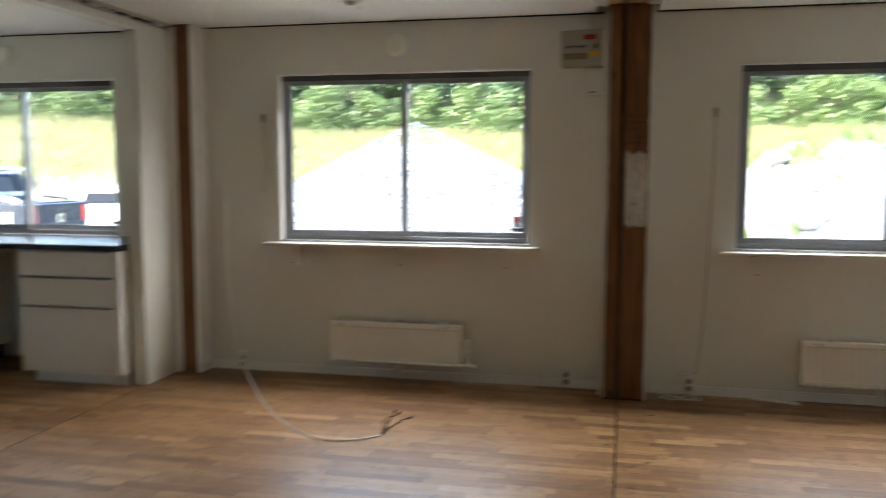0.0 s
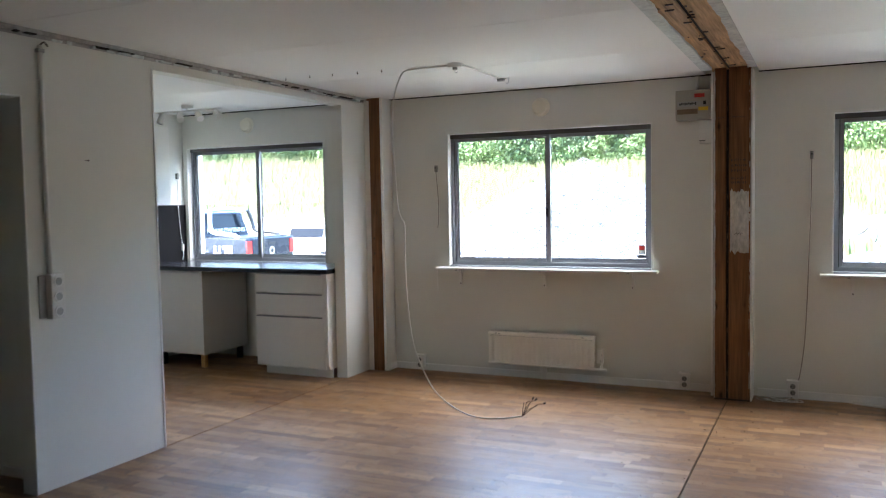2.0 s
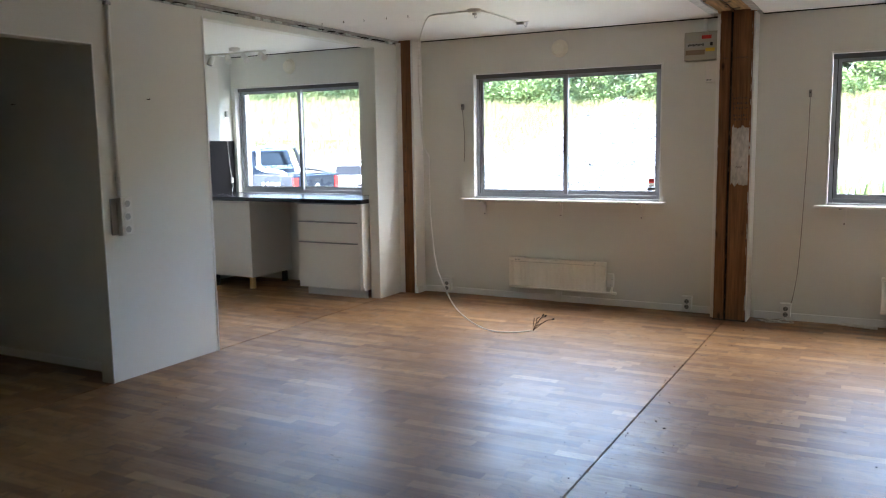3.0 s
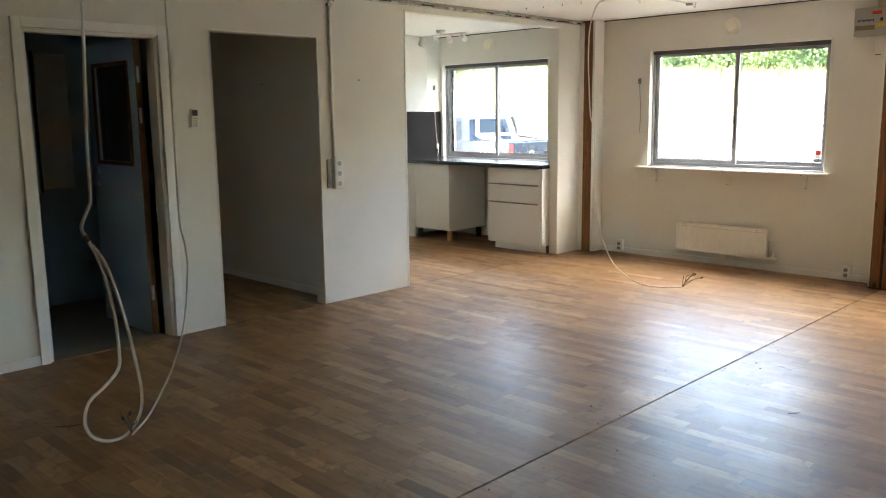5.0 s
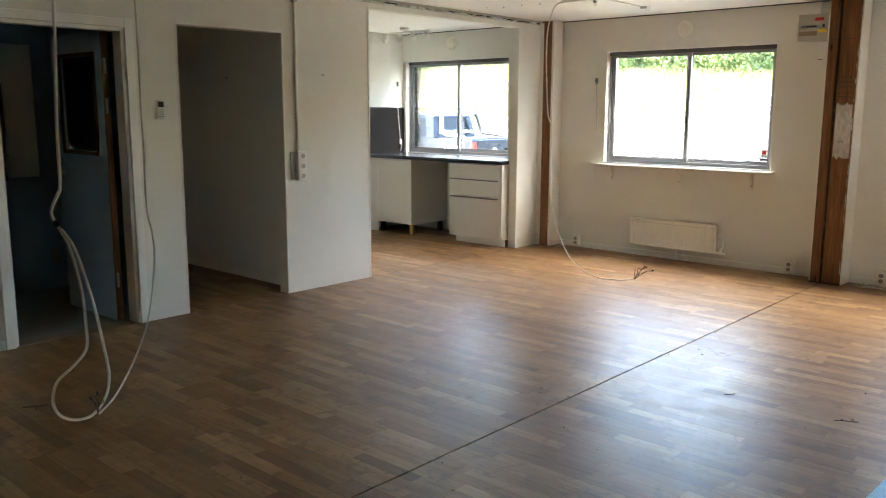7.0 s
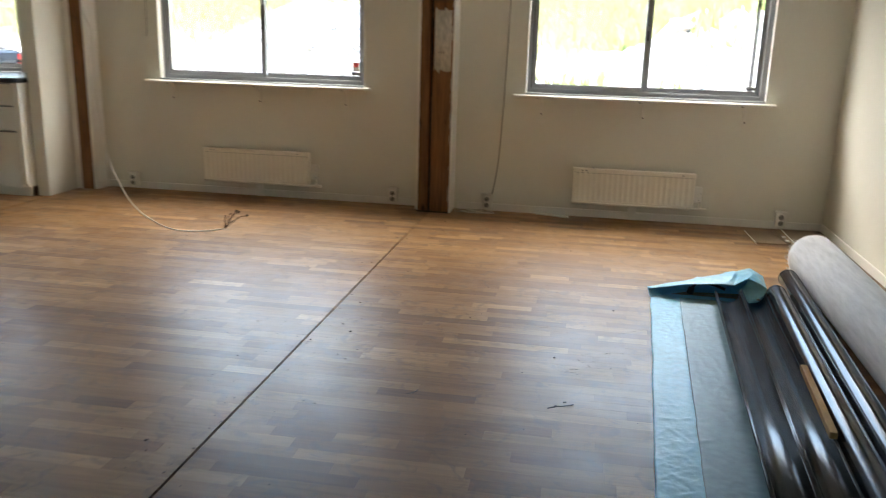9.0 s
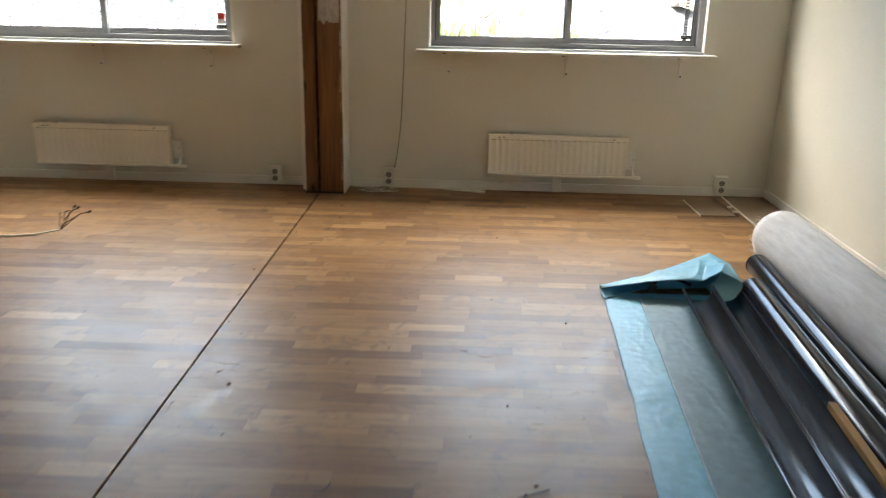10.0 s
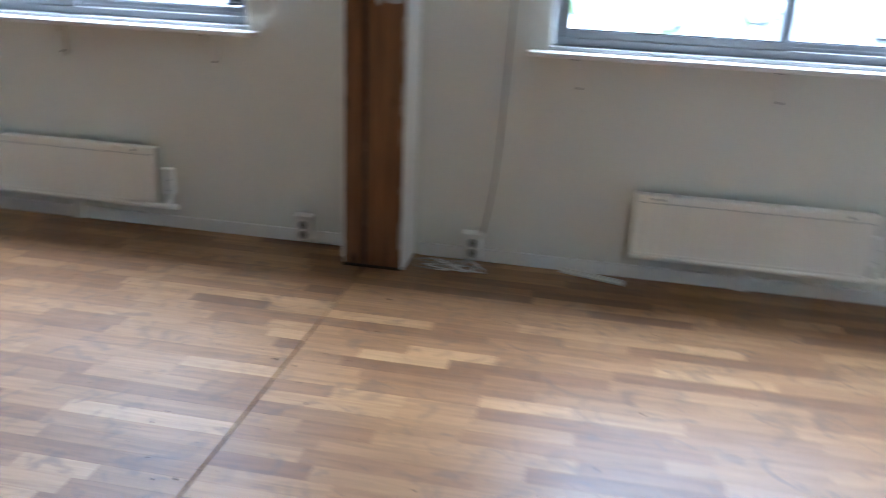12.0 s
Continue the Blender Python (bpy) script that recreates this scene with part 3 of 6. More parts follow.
# ---- windows ----
def window(k, x0, x1, sticker, lever):
    w = empty("window_%d" % k, ((x0 + x1) / 2, WY, WZ0), label="wide two-pane sliding window in a grey aluminium frame", category="window", kind="structure")
    # casing on the wall and reveal lining
    c = 0.009
    bm = bmesh.new()
    for a, b, z0, z1 in ((x0 - c, x0, WZ0 - 0.005, WZ1 + c), (x1, x1 + c, WZ0 - 0.005, WZ1 + c), (x0, x1, WZ1, WZ1 + c)):
        box(a, b, WY - 0.007, WY - 0.0005, z0, z1, 0.002, bm=bm)
    part("casing", bm, WALL, w, "white painted casing")
    bm = bmesh.new()
    box(x0, x0 + 0.006, WY - 0.006, WY + 0.057, WZ0, WZ1, bm=bm)
    box(x1 - 0.006, x1, WY - 0.006, WY + 0.057, WZ0, WZ1, bm=bm)
    box(x0 + 0.006, x1 - 0.006, WY - 0.006, WY + 0.057, WZ1 - 0.006, WZ1, bm=bm)
    part("reveal", bm, TRIM, w)
    ya, yb = WY + 0.052, WY + 0.132
    a, b, z0, z1 = x0 + 0.007, x1 - 0.007, WZ0 + 0.002, WZ1 - 0.007
    bm = bmesh.new()
    box(a, a + 0.034, ya, yb, z0, z1, 0.002, bm=bm)
    box(b - 0.034, b, ya, yb, z0, z1, 0.002, bm=bm)
    box(a + 0.034, b - 0.034, ya, yb, z1 - 0.03, z1, 0.002, bm=bm)
    box(a + 0.034, b - 0.034, ya, yb, z0, z0 + 0.032, 0.002, bm=bm)
    box(a + 0.034, b - 0.034, ya + 0.028, ya + 0.034, z0 + 0.032, z0 + 0.046, bm=bm)
    part("window_frame", bm, ALU, w, "grey aluminium outer frame")
    # the rail's dark colour stands for shade at the window head
    part("head_rail", box(a, b, ya - 0.012, ya - 0.0005, z1 - 0.036, z1, 0.002), ALU_SHADE, w, "aluminium head rail coloured dark to look shaded")
    part("jamb_gasket", box(a + 0.030, a + 0.0345, ya - 0.003, ya - 0.0003, z0 + 0.03, z1 - 0.037), RUBBER, w)
    part("sill_apron", box(x0 + 0.0065, x1 - 0.0065, WY - 0.005, ya - 0.0005, 0.9125, 0.9268), ALU, w, "grey aluminium apron over the window board")
    mid = (x0 + x1) / 2 + 0.005
    for n, (sa, sb, y, zt) in enumerate(((a + 0.02, mid + 0.024, ya + 0.008, 0.0), (mid - 0.024, b - 0.02, ya + 0.044, 0.0))):
        sash = bmesh.new()
        s = 0.038
        zb, zt2 = z0 + 0.03, z1 - 0.028
        box(sa, sa + s, y, y + 0.026, zb, zt2, 0.002, bm=sash)
        box(sb - s, sb, y, y + 0.026, zb, zt2, 0.002, bm=sash)
        box(sa + s, sb - s, y, y + 0.026, zb, zb + s - 0.006, 0.002, bm=sash)
        box(sa + s, sb - s, y, y + 0.026, zt2 - s + 0.008, zt2, 0.002, bm=sash)
        so = part("sash", sash, ALU, w, "sliding aluminium sash")
        g = 0.004
        gb = bmesh.new()
        for q in ((sa + s, sa + s + g, zb + s - 0.006, zt2 - s + 0.008), (sb - s - g, sb - s, zb + s - 0.006, zt2 - s + 0.008)):
            box(q[0], q[1], y + 0.004, y + 0.022, q[2], q[3], bm=gb)
        for q in ((zb + s - 0.006, zb + s - 0.006 + g), (zt2 - s + 0.008 - g, zt2 - s + 0.008)):
            box(sa + s + g, sb - s - g, y + 0.004, y + 0.022, q[0], q[1], bm=gb)
        part("gasket", gb, RUBBER, so)
        pane = part("pane", box(sa + s + g, sb - s - g, y + 0.011, y + 0.015, zb + s - 0.002, zt2 - s + 0.004), GLASS, so, "clear glass pane")
        pane.visible_shadow = False
    if lever:
        part("latch", box(mid - 0.010, mid + 0.003, ya + 0.001, ya + 0.0075, 1.33, 1.40, 0.002), BLACKP, w, "black sliding latch")
        part("latch_pin", disc((mid - 0.004, ya + 0.008, 1.44), (0, -1, 0), 0.006, 0.008, 10), BLACKP, w)
    yq = ya + 0.0545
    part("sticker", box(x1 - 0.135, x1 - 0.07, yq, yq + 0.0025, 0.999, 1.024), BLACKP, w, "small black sticker on the glass")
    bm = bmesh.new()
    for q in range(5):
        box(x1 - 0.128 + 0.011 * q, x1 - 0.121 + 0.011 * q, yq - 0.0015, yq - 0.0003, 1.008, 1.015, bm=bm)
    part("sticker_print", bm, PLASTIC_G, w)
    if sticker:
        part("sticker", box(x1 - 0.123, x1 - 0.075, yq, yq + 0.002, 1.03, 1.10), PLASTIC, w, "small white and red sticker on the glass")
        part("sticker_print", box(x1 - 0.121, x1 - 0.077, yq - 0.0018, yq - 0.0003, 1.062, 1.098), REDP, w, "red field of the sticker")
    return w


for k, (a, b) in enumerate(WINDOWS):
    window(k + 1, a, b, k == 1, k > 0)
# louvre strip at the edge of the east window
bm = bmesh.new()
for k in range(52):
    z = 0.99 + k * 0.0185
    box(2.088, 2.115, WY + 0.112, WY + 0.122, z, z + 0.0155, bm=bm)
structure("trim_vent_strip", bm, RUBBER, "dark slotted vent strip at the window edge", "trim")


def sill(x0, x1):
    s = empty("window_sill", ((x0 + x1) / 2, WY, 0.88), label="white painted window board on three metal brackets", category="window sill")
    part("board", box(x0, x1, WY - 0.085, WY - 0.0005, 0.892, 0.912, 0.004), TRIM, s)
    for f in (0.112, 0.51, 0.893):
        x = x0 + (x1 - x0) * f
        bm = box(x - 0.0105, x + 0.0105, WY - 0.018, WY - 0.0006, 0.757, 0.8915, 0.0012)
        box(x - 0.009, x + 0.009, WY - 0.083, WY - 0.0182, 0.8875, 0.8916, 0.001, bm=bm)
        box(x - 0.0025, x + 0.0025, WY - 0.044, WY - 0.0182, 0.857, 0.8874, bm=bm)
        br = part("bracket", bm, BRACKET, s, "pale metal angle bracket")
        part("screw", disc((x, WY - 0.0182, 0.774), (0, -1, 0), 0.0055, 0.002, 8), WIRE, br)
        part("screw", disc((x - 0.028, WY - 0.05, 0.8918), (0, 0, -1), 0.010, 0.006, 8), BLACKP, br)
    return s


sill(-2.612, -0.742)
sill(0.383, 2.268)


# ---- radiators ----
def radiator(x0):
    r = empty("radiator", (x0 + 0.45, WY, 0.1), label="low cream enamelled ribbed panel radiator mounted on the wall", category="radiator", group="radiators under the windows")
    x1, yf, yb, z0, z1 = x0 + 0.90, WY - 0.075, WY - 0.030, 0.130, 0.386
    bm = bmesh.new()
    n = 22
    prev = None
    for k in range(n * 6 + 1):
        u = k / 6
        f = u - math.floor(u)
        d = 0.006 * (0.5 - 0.5 * math.cos(2 * math.pi * f)) ** 0.6
        x = x0 + 0.008 + (0.884) * k / (n * 6)
        col = [bm.verts.new((x, yf + dd, z)) for z, dd in ((z0 + 0.012, 0.0), (z0 + 0.03, d), (z1 - 0.045, d), (z1 - 0.03, 0.0))]
        if prev:
            for j in range(3):
                bm.faces.new((prev[j], col[j], col[j + 1], prev[j + 1]))
        prev = col
    part("ribbed_panel", bm, RADW, r, smooth=True)
    bm = box(x0, x0 + 0.008, yf, yb, z0, z1, 0.002)
    box(x1 - 0.008, x1, yf, yb, z0, z1, 0.002, bm=bm)
    box(x0 + 0.008, x1 - 0.008, yb - 0.012, yb, z0, z1 - 0.005, bm=bm)
    box(x0 + 0.008, x1 - 0.008, yf - 0.001, yf + 0.008, z0, z0 + 0.012, 0.002, bm=bm)
    part("casing", bm, RADW, r)
    # grey strip that draws the shadow line under the top rail
    part("painted_shadow_line", box(x0 + 0.009, x1 - 0.009, yf + 0.0005, yf + 0.006, z1 - 0.0345, z1 - 0.0302), PLASTIC_G, r)
    part("top_rail", box(x0 - 0.003, x1 + 0.003, yf - 0.004, yb, z1 - 0.030, z1, 0.005), RADW, r)
    bm = bmesh.new()
    for q in (0.06, 0.09, 0.80):
        box(x0 + q, x0 + q + 0.016, yf - 0.0048, yf - 0.0038, z1 - 0.02, z1 - 0.012, bm=bm)
    part("label_marks", bm, PLASTIC_G, r)
    part("lower_rail", tube([(x0, yf + 0.006, z0 - 0.008), (x1 + 0.03, yf + 0.006, z0 - 0.010), (x1 + 0.048, yf + 0.008, z0 - 0.004), (x1 + 0.052, yf + 0.03, z0 + 0.012)], 0.012, 10, 4), RADW, r, "white return pipe ending in a rounded elbow", smooth=True)
    part("wall_pipe", tube([(x1 + 0.052, yf + 0.03, z0 + 0.010), (x1 + 0.046, WY - 0.012, z0 + 0.06), (x1 + 0.04, WY - 0.012, 0.22)], 0.009, 8, 4), RADW, r, smooth=True)
    v = part("connection_box", box(x1 + 0.004, x1 + 0.062, WY - 0.034, WY - 0.0005, 0.165, 0.285, 0.006), TRIM, r, "small white wall box beside the radiator")
    part("screw", disc((x1 + 0.05, WY - 0.034, 0.235), (0, -1, 0), 0.004, 0.002, 8), PLASTIC_G, v)
    part("screw", disc((x1 + 0.04, WY - 0.034, 0.185), (0, -1, 0), 0.004, 0.002, 8), PLASTIC_G, v)
    part("feed_duct", box(x0 + 0.43, x0 + 0.49, WY - 0.026, WY - 0.0135, 0.0, 0.11, 0.003), TRIM, r, "white duct down to the floor")
    part("low_duct", box(x0 + 0.492, x0 + 0.66, WY - 0.02, WY - 0.0135, 0.03, 0.052, 0.002), TRIM, r)
    part("air_screw", disc((x0 + 0.15, yf + 0.02, z1), (0, 0, 1), 0.008, 0.012, 8), CHROME, r)
    return r


rad = radiator(-2.135)
radiator(0.865)


# ---- sockets, vents, fuse box, hanging leads on the outer wall ----
def socket(x, z=0.075, y=WY - 0.013):
    s = empty("double_socket", (x, y, z), label="white surface-mounted double socket above the baseboard", category="socket", group="wall sockets")
    part("box", box(x - 0.037, x + 0.037, y - 0.050, y - 0.0003, z - 0.046, z + 0.05, 0.005), PLASTIC, s)
    for dz in (0.024, -0.021):
        f = part("outlet", disc((x, y - 0.0502, z + dz), (0, -1, 0), 0.0185, 0.003, 20), OUTLET, s, "round recessed outlet")
        bm = bmesh.new()
        for dx in (-0.008, 0.008):
            disc((x + dx, y - 0.0532, z + dz), (0, -1, 0), 0.0035, 0.001, 8, bm=bm)
        part("pin_holes", bm, BLACKP, f)
    part("lid", box(x - 0.043, x + 0.043, y - 0.058, y - 0.0003, z + 0.0505, z + 0.066, 0.003), PLASTIC, s)
    return s


for x in (-2.79, -0.545, 0.212, 2.40):
    socket(x)


def vent(x, z):
    v = empty("round_vent", (x, WY, z), label="round white valve vent high on the wall", category="vent", group="round wall vents")
    part("rim", disc((x, WY - 0.0004, z), (0, -1, 0), 0.076, 0.014, 40, 0.070), VENTC, v)
    part("plate", disc((x, WY - 0.022, z), (0, -1, 0), 0.066, 0.020, 40, 0.056, bevel=0.006), VENTC, v)
    part("neck", disc((x, WY - 0.0145, z), (0, -1, 0), 0.05, 0.0075, 24), PLASTIC_G, v)


vent(-1.68, 2.22)
vent(-4.63, 2.235)

fb = empty("fuse_box", (-0.48, WY, 2.15), label="cream surface-mounted fuse box with labels and a row of breakers", category="fuse box")
part("housing", box(-0.605, -0.350, WY - 0.085, WY - 0.0005, 2.04, 2.262, 0.008), CREAM, fb)
yv = WY - 0.085
part("breaker_window", box(-0.592, -0.385, yv - 0.003, yv - 0.0002, 2.140, 2.178, 0.001), PLASTIC_G, fb, "clear strip over the breakers")
bm = bmesh.new()
for k in range(10):
    x = -0.575 + 0.0125 * k
    box(x, x + 0.009, yv - 0.007, yv - 0.0032, 2.150 + 0.004 * (k % 3), 2.166 + 0.004 * (k % 2), bm=bm)
part("breakers", bm, BLACKP, fb, "row of black breaker levers")
part("main_switch", box(-0.405, -0.385, yv - 0.010, yv - 0.0032, 2.150, 2.176, 0.002), BLACKP, fb)
part("red_label", box(-0.468, -0.396, yv - 0.002, yv - 0.0003, 2.205, 2.232), REDP, fb, "red maker's label")
part("yellow_label", box(-0.44, -0.37, yv - 0.002, yv - 0.0003, 2.108, 2.134), YELP, fb, "yellow warning label")
part("chart", box(-0.592, -0.445, yv - 0.002, yv - 0.0003, 2.085, 2.122), HARDBOARD, fb, "brown circuit chart")
bm = bmesh.new()
for k in range(4):
    box(-0.585, -0.48 + 0.01 * (k % 2), yv - 0.0021, yv - 0.0011 - 0.0003, 2.196 + k * 0.010, 2.199 + k * 0.010, bm=bm)
part("print_lines", bm, PLASTIC_G, fb)
jb = empty("meter_box", (-0.39, WY, 1.95), label="small pale plastic meter box under the fuse box", category="meter box")
part("housing", box(-0.442, -0.345, WY - 0.05, WY - 0.0005, 1.868, 2.036, 0.006), PLASTIC, jb)
part("print_strip", box(-0.437, -0.395, WY - 0.052, WY - 0.0502, 1.885, 1.891), BLACKP, jb)
part("cover", box(-0.432, -0.352, WY - 0.0535, WY - 0.0502, 1.90, 2.02, 0.002), PLASTIC, jb)
cd = empty("cable_duct", (-0.4, WY, 2.3), label="white cable duct from the fuse box to the ceiling", category="cable duct")
part("duct", box(-0.47, -0.445, WY - 0.03, WY - 0.0005, 2.2625, CZ - 0.009, 0.003), PLASTIC, cd)


def wall_lead(x, z, lead):
    p = empty("blind_cord", (x, WY, z), label="grey wall plug with a thin hanging lead beside the window", category="cord")
    part("plug", box(x - 0.011, x + 0.011, WY - 0.03, WY - 0.0005, z - 0.028, z + 0.028, 0.004), OUTLET, p)
    part("pin", disc((x, WY - 0.03, z + 0.006), (0, -1, 0), 0.006, 0.008, 10), BLACKP, p)
    part("lead", tube(lead, 0.0036, 6, 6), LEAD, p, "thin grey lead", smooth=True)


wall_lead(-2.62, 1.755, [(-2.62, WY - 0.02, 1.73), (-2.612, WY - 0.015, 1.60), (-2.606, WY - 0.012, 1.48), (-2.609, WY - 0.008, 1.33), (-2.618, WY - 0.004, 1.25)])
wall_lead(0.325, 1.755, [(0.325, WY - 0.02, 1.73), (0.322, WY - 0.012, 1.4), (0.31, WY - 0.010, 1.0), (0.30, WY - 0.010, 0.7), (0.285, WY - 0.012, 0.4), (0.255, WY - 0.03, 0.17), (0.236, WY - 0.05, 0.13)])
thin = empty("thin_wall_line", (-2.62, WY, 0.8), label="thin white lead fixed flat below the window board", category="cord")
part("lead", tube([(-2.628, WY - 0.003, 0.90), (-2.63, WY - 0.003, 0.80), (-2.629, WY - 0.003, 0.70)], 0.0022, 6, 3), CABLE, thin)

# loose cables on the floor by the socket
cl = empty("cable_tangle", (0.15, 5.4, 0), label="tangled thin white leads lying on the floor under the socket", category="cable")
for k in range(6):
    pts = [(0.21, WY - 0.06, 0.02)]
    for j in range(6):
        pts.append((0.13 + rng.uniform(-0.16, 0.16), 5.40 + rng.uniform(-0.06, 0.07), 0.005 + 0.004 * (k % 3)))
    part("lead", tube(pts, 0.0024, 6, 6), CABLE if k % 2 else LEAD, cl, smooth=True)
st = empty("duct_offcut", (0.72, 5.46, 0), label="white plastic duct offcut lying on the parquet", category="offcut")
q = box(-0.135, 0.135, -0.014, 0.014, 0.0015, 0.011, 0.002)
box(-0.132, 0.132, 0.0145, 0.0185, 0.0015, 0.016, bm=q)
bmesh.ops.transform(q, matrix=pose(0.722, 5.452, 0, 0, 0, -16), verts=q.verts)
part("strip", q, PLASTIC, st)


# ---- west partition: doorway, trims, switch column, remote ----
def door_trim(lo, hi, top, w, name, t=0.016):
    bm = bmesh.new()
    for a, b, z0, z1 in ((lo - w, lo, 0.0, top + w), (hi, hi + w, 0.0, top + w), (lo, hi, top, top + w)):
        box(LX + 0.0005, LX + t, a, b, z0, z1, 0.003, bm=bm)
    structure(name, bm, TRIM, "white painted trim round the opening", "trim")


door_trim(DOOR[0], DOOR[1], DOOR[3], 0.056, "trim_door")
door_trim(HALL[0], HALL[1], HALL[3], 0.010, "trim_hall", 0.007)
bm = bmesh.new()
box(LX + 0.0005, LX + 0.006, KITCH[0] - 0.012, KITCH[0], 0.0, KITCH[3] + 0.012, bm=bm)
structure("trim_kitchen", bm, TRIM, "thin white edge strip of the kitchen opening", "trim")
bm = bmesh.new()
box(LX - 0.112, LX - 0.006, DOOR[0], DOOR[0] + 0.022, 0.0, DOOR[3], bm=bm)
box(LX - 0.112, LX - 0.006, DOOR[1] - 0.022, DOOR[1], 0.0, DOOR[3], bm=bm)
box(LX - 0.112, LX - 0.006, DOOR[0] + 0.022, DOOR[1] - 0.022, DOOR[3] - 0.022, DOOR[3], bm=bm)
structure("trim_door_lining", bm, TRIM, "white painted door lining", "trim")

dr = empty("door_1", (-3.35, 0.63, 0), label="open pale blue door with dark window framed in wood", category="door", kind="structure")
DX0, DX1, DY0, DY1 = -4.085, -3.345, 0.607, 0.647
part("leaf", slab("x", DY0, DY1 - DY0, DX0, DX1 - 0.012, 0.012, 1.955, [(-3.965, -3.475, 1.165, 1.80)]), BLUEDOOR, dr)
part("edge_lipping", box(DX1 - 0.0118, DX1, DY0 - 0.0005, DY1 + 0.0005, 0.012, 1.955, 0.001), POST_WOOD, dr, "brown wooden door edge")
bm = bmesh.new()
for a, b, z0, z1 in ((-3.99, -3.965, 1.14, 1.825), (-3.475, -3.45, 1.14, 1.825), (-3.965, -3.475, 1.14, 1.165), (-3.965, -3.475, 1.80, 1.825)):
    box(a, b, DY0 - 0.012, DY0 - 0.0003, z0, z1, 0.002, bm=bm)
part("window_bead", bm, POST_WOOD, dr, "brown wooden glazing bead")
part("pane", box(-3.965, -3.475, DY0 + 0.015, DY0 + 0.021, 1.165, 1.80), DARKGLASS, dr, "dark glass")
bm = disc((-4.03, DY0 - 0.0003, 1.00), (0, -1, 0), 0.022, 0.006, 20)
h = part("handle_rose", bm, CHROME, dr)
part("lever", tube([(-4.03, DY0 - 0.006, 1.0), (-4.03, DY0 - 0.045, 1.0), (-3.98, DY0 - 0.05, 1.0), (-3.93, DY0 - 0.05, 0.998)], 0.009, 8, 4), CHROME, h, "steel lever handle", smooth=True)
part("lock_rose", disc((-4.03, DY0 - 0.0003, 1.09), (0, -1, 0), 0.022, 0.008, 20), CHROME, dr)
for z in (0.25, 1.42, 1.68):
    part("hinge", disc((DX1 + 0.012, DY1 - 0.03, z), (0, 0, 1), 0.008, 0.10, 12), CHROME, dr, "steel hinge")
structure("trim_threshold", box(LX - 0.105, LX - 0.002, DOOR[0] + 0.002, DOOR[1] - 0.002, -0.01, 0.004, 0.002), HARDBOARD, "worn threshold under the door", "trim")
nb = empty("notice_board", (-4.8, 0.6, 1.4), label="pale rectangular panel on the side room's far wall", category="panel")
part("panel", box(-4.799, -4.778, 0.50, 0.735, 0.92, 1.94, 0.004), PLASTIC, nb)
part("frame", box(-4.799, -4.785, 0.478, 0.498, 0.90, 1.96, 0.003), BLACKP, nb)
sw2 = empty("wall_outlet", (-4.8, 0.8, 0.25), label="small wall outlet in the dark side room", category="socket")
part("plate", box(-4.799, -4.787, 0.79, 0.85, 0.22, 0.33, 0.004), PLASTIC_G, sw2)

sc = empty("socket_column", (LX, 2.1, 1.0), label="white triple socket column fed by a conduit from the ceiling", category="socket")
part("back_plate", box(LX + 0.0005, LX + 0.012, 2.022, 2.064, 0.905, 1.125, 0.003), PLASTIC_G, sc)
part("housing", box(LX + 0.0005, LX + 0.048, 2.066, 2.150, 0.897, 1.130, 0.006), PLASTIC, sc)
for z in (0.935, 1.013, 1.091):
    o = part("outlet", disc((LX + 0.0482, 2.108, z), (1, 0, 0), 0.029, 0.004, 24), TRIM, sc, "round outlet")
    part("recess", disc((LX + 0.0523, 2.108, z), (1, 0, 0), 0.020, 0.0008, 20), PLASTIC_G, o)
part("conduit", tube([(LX + 0.016, 2.085, 1.1305), (LX + 0.016, 2.085, 1.8), (LX + 0.016, 2.085, 2.30)], 0.0125, 12, 2), PLASTIC, sc, "white conduit pipe", smooth=True)
part("clip", box(LX + 0.0005, LX + 0.03, 2.066, 2.104, 2.262, 2.282, 0.003), PLASTIC_G, sc, "pipe clip")
part("stub_wires", tube([(LX + 0.016, 2.085, 2.30), (LX + 0.03, 2.10, 2.315), (LX + 0.02, 2.13, 2.30)], 0.004, 6, 4), WIRE, sc, smooth=True)

rc = empty("remote_holder", (LX, 0.93, 1.44), label="white heat pump remote control in its wall holder", category="remote control")
part("holder", box(LX + 0.0005, LX + 0.012, 0.894, 0.960, 1.382, 1.47, 0.003), PLASTIC, rc)
part("remote", box(LX + 0.0122, LX + 0.030, 0.900, 0.954, 1.390, 1.512, 0.006), PLASTIC, rc)
part("display", box(LX + 0.0302, LX + 0.0315, 0.906, 0.948, 1.465, 1.502), BLACKP, rc, "dark display")
bm = bmesh.new()
for j in range(4):
    for k in range(3):
        box(LX + 0.0302, LX + 0.032, 0.909 + k * 0.013, 0.918 + k * 0.013, 1.398 + j * 0.015, 1.406 + j * 0.015, bm=bm)
part("buttons", bm, PLASTIC_G, rc)


def nail(x, y, z, ax):
    n = empty("wall_screw", (x, y, z), label="small dark screw protruding from white wall paint", category="screw")
    part("shank", disc((x, y, z), ax, 0.0022, 0.022, 6), WIRE, n)
    part("head", disc((x + ax[0] * 0.022, y + ax[1] * 0.022, z + ax[2] * 0.022), ax, 0.005, 0.003, 8), WIRE, n)


nail(LX, 2.355, 1.725, (1, 0, 0))
nail(-4.2, 2.1295, 1.72, (0, -1, 0))


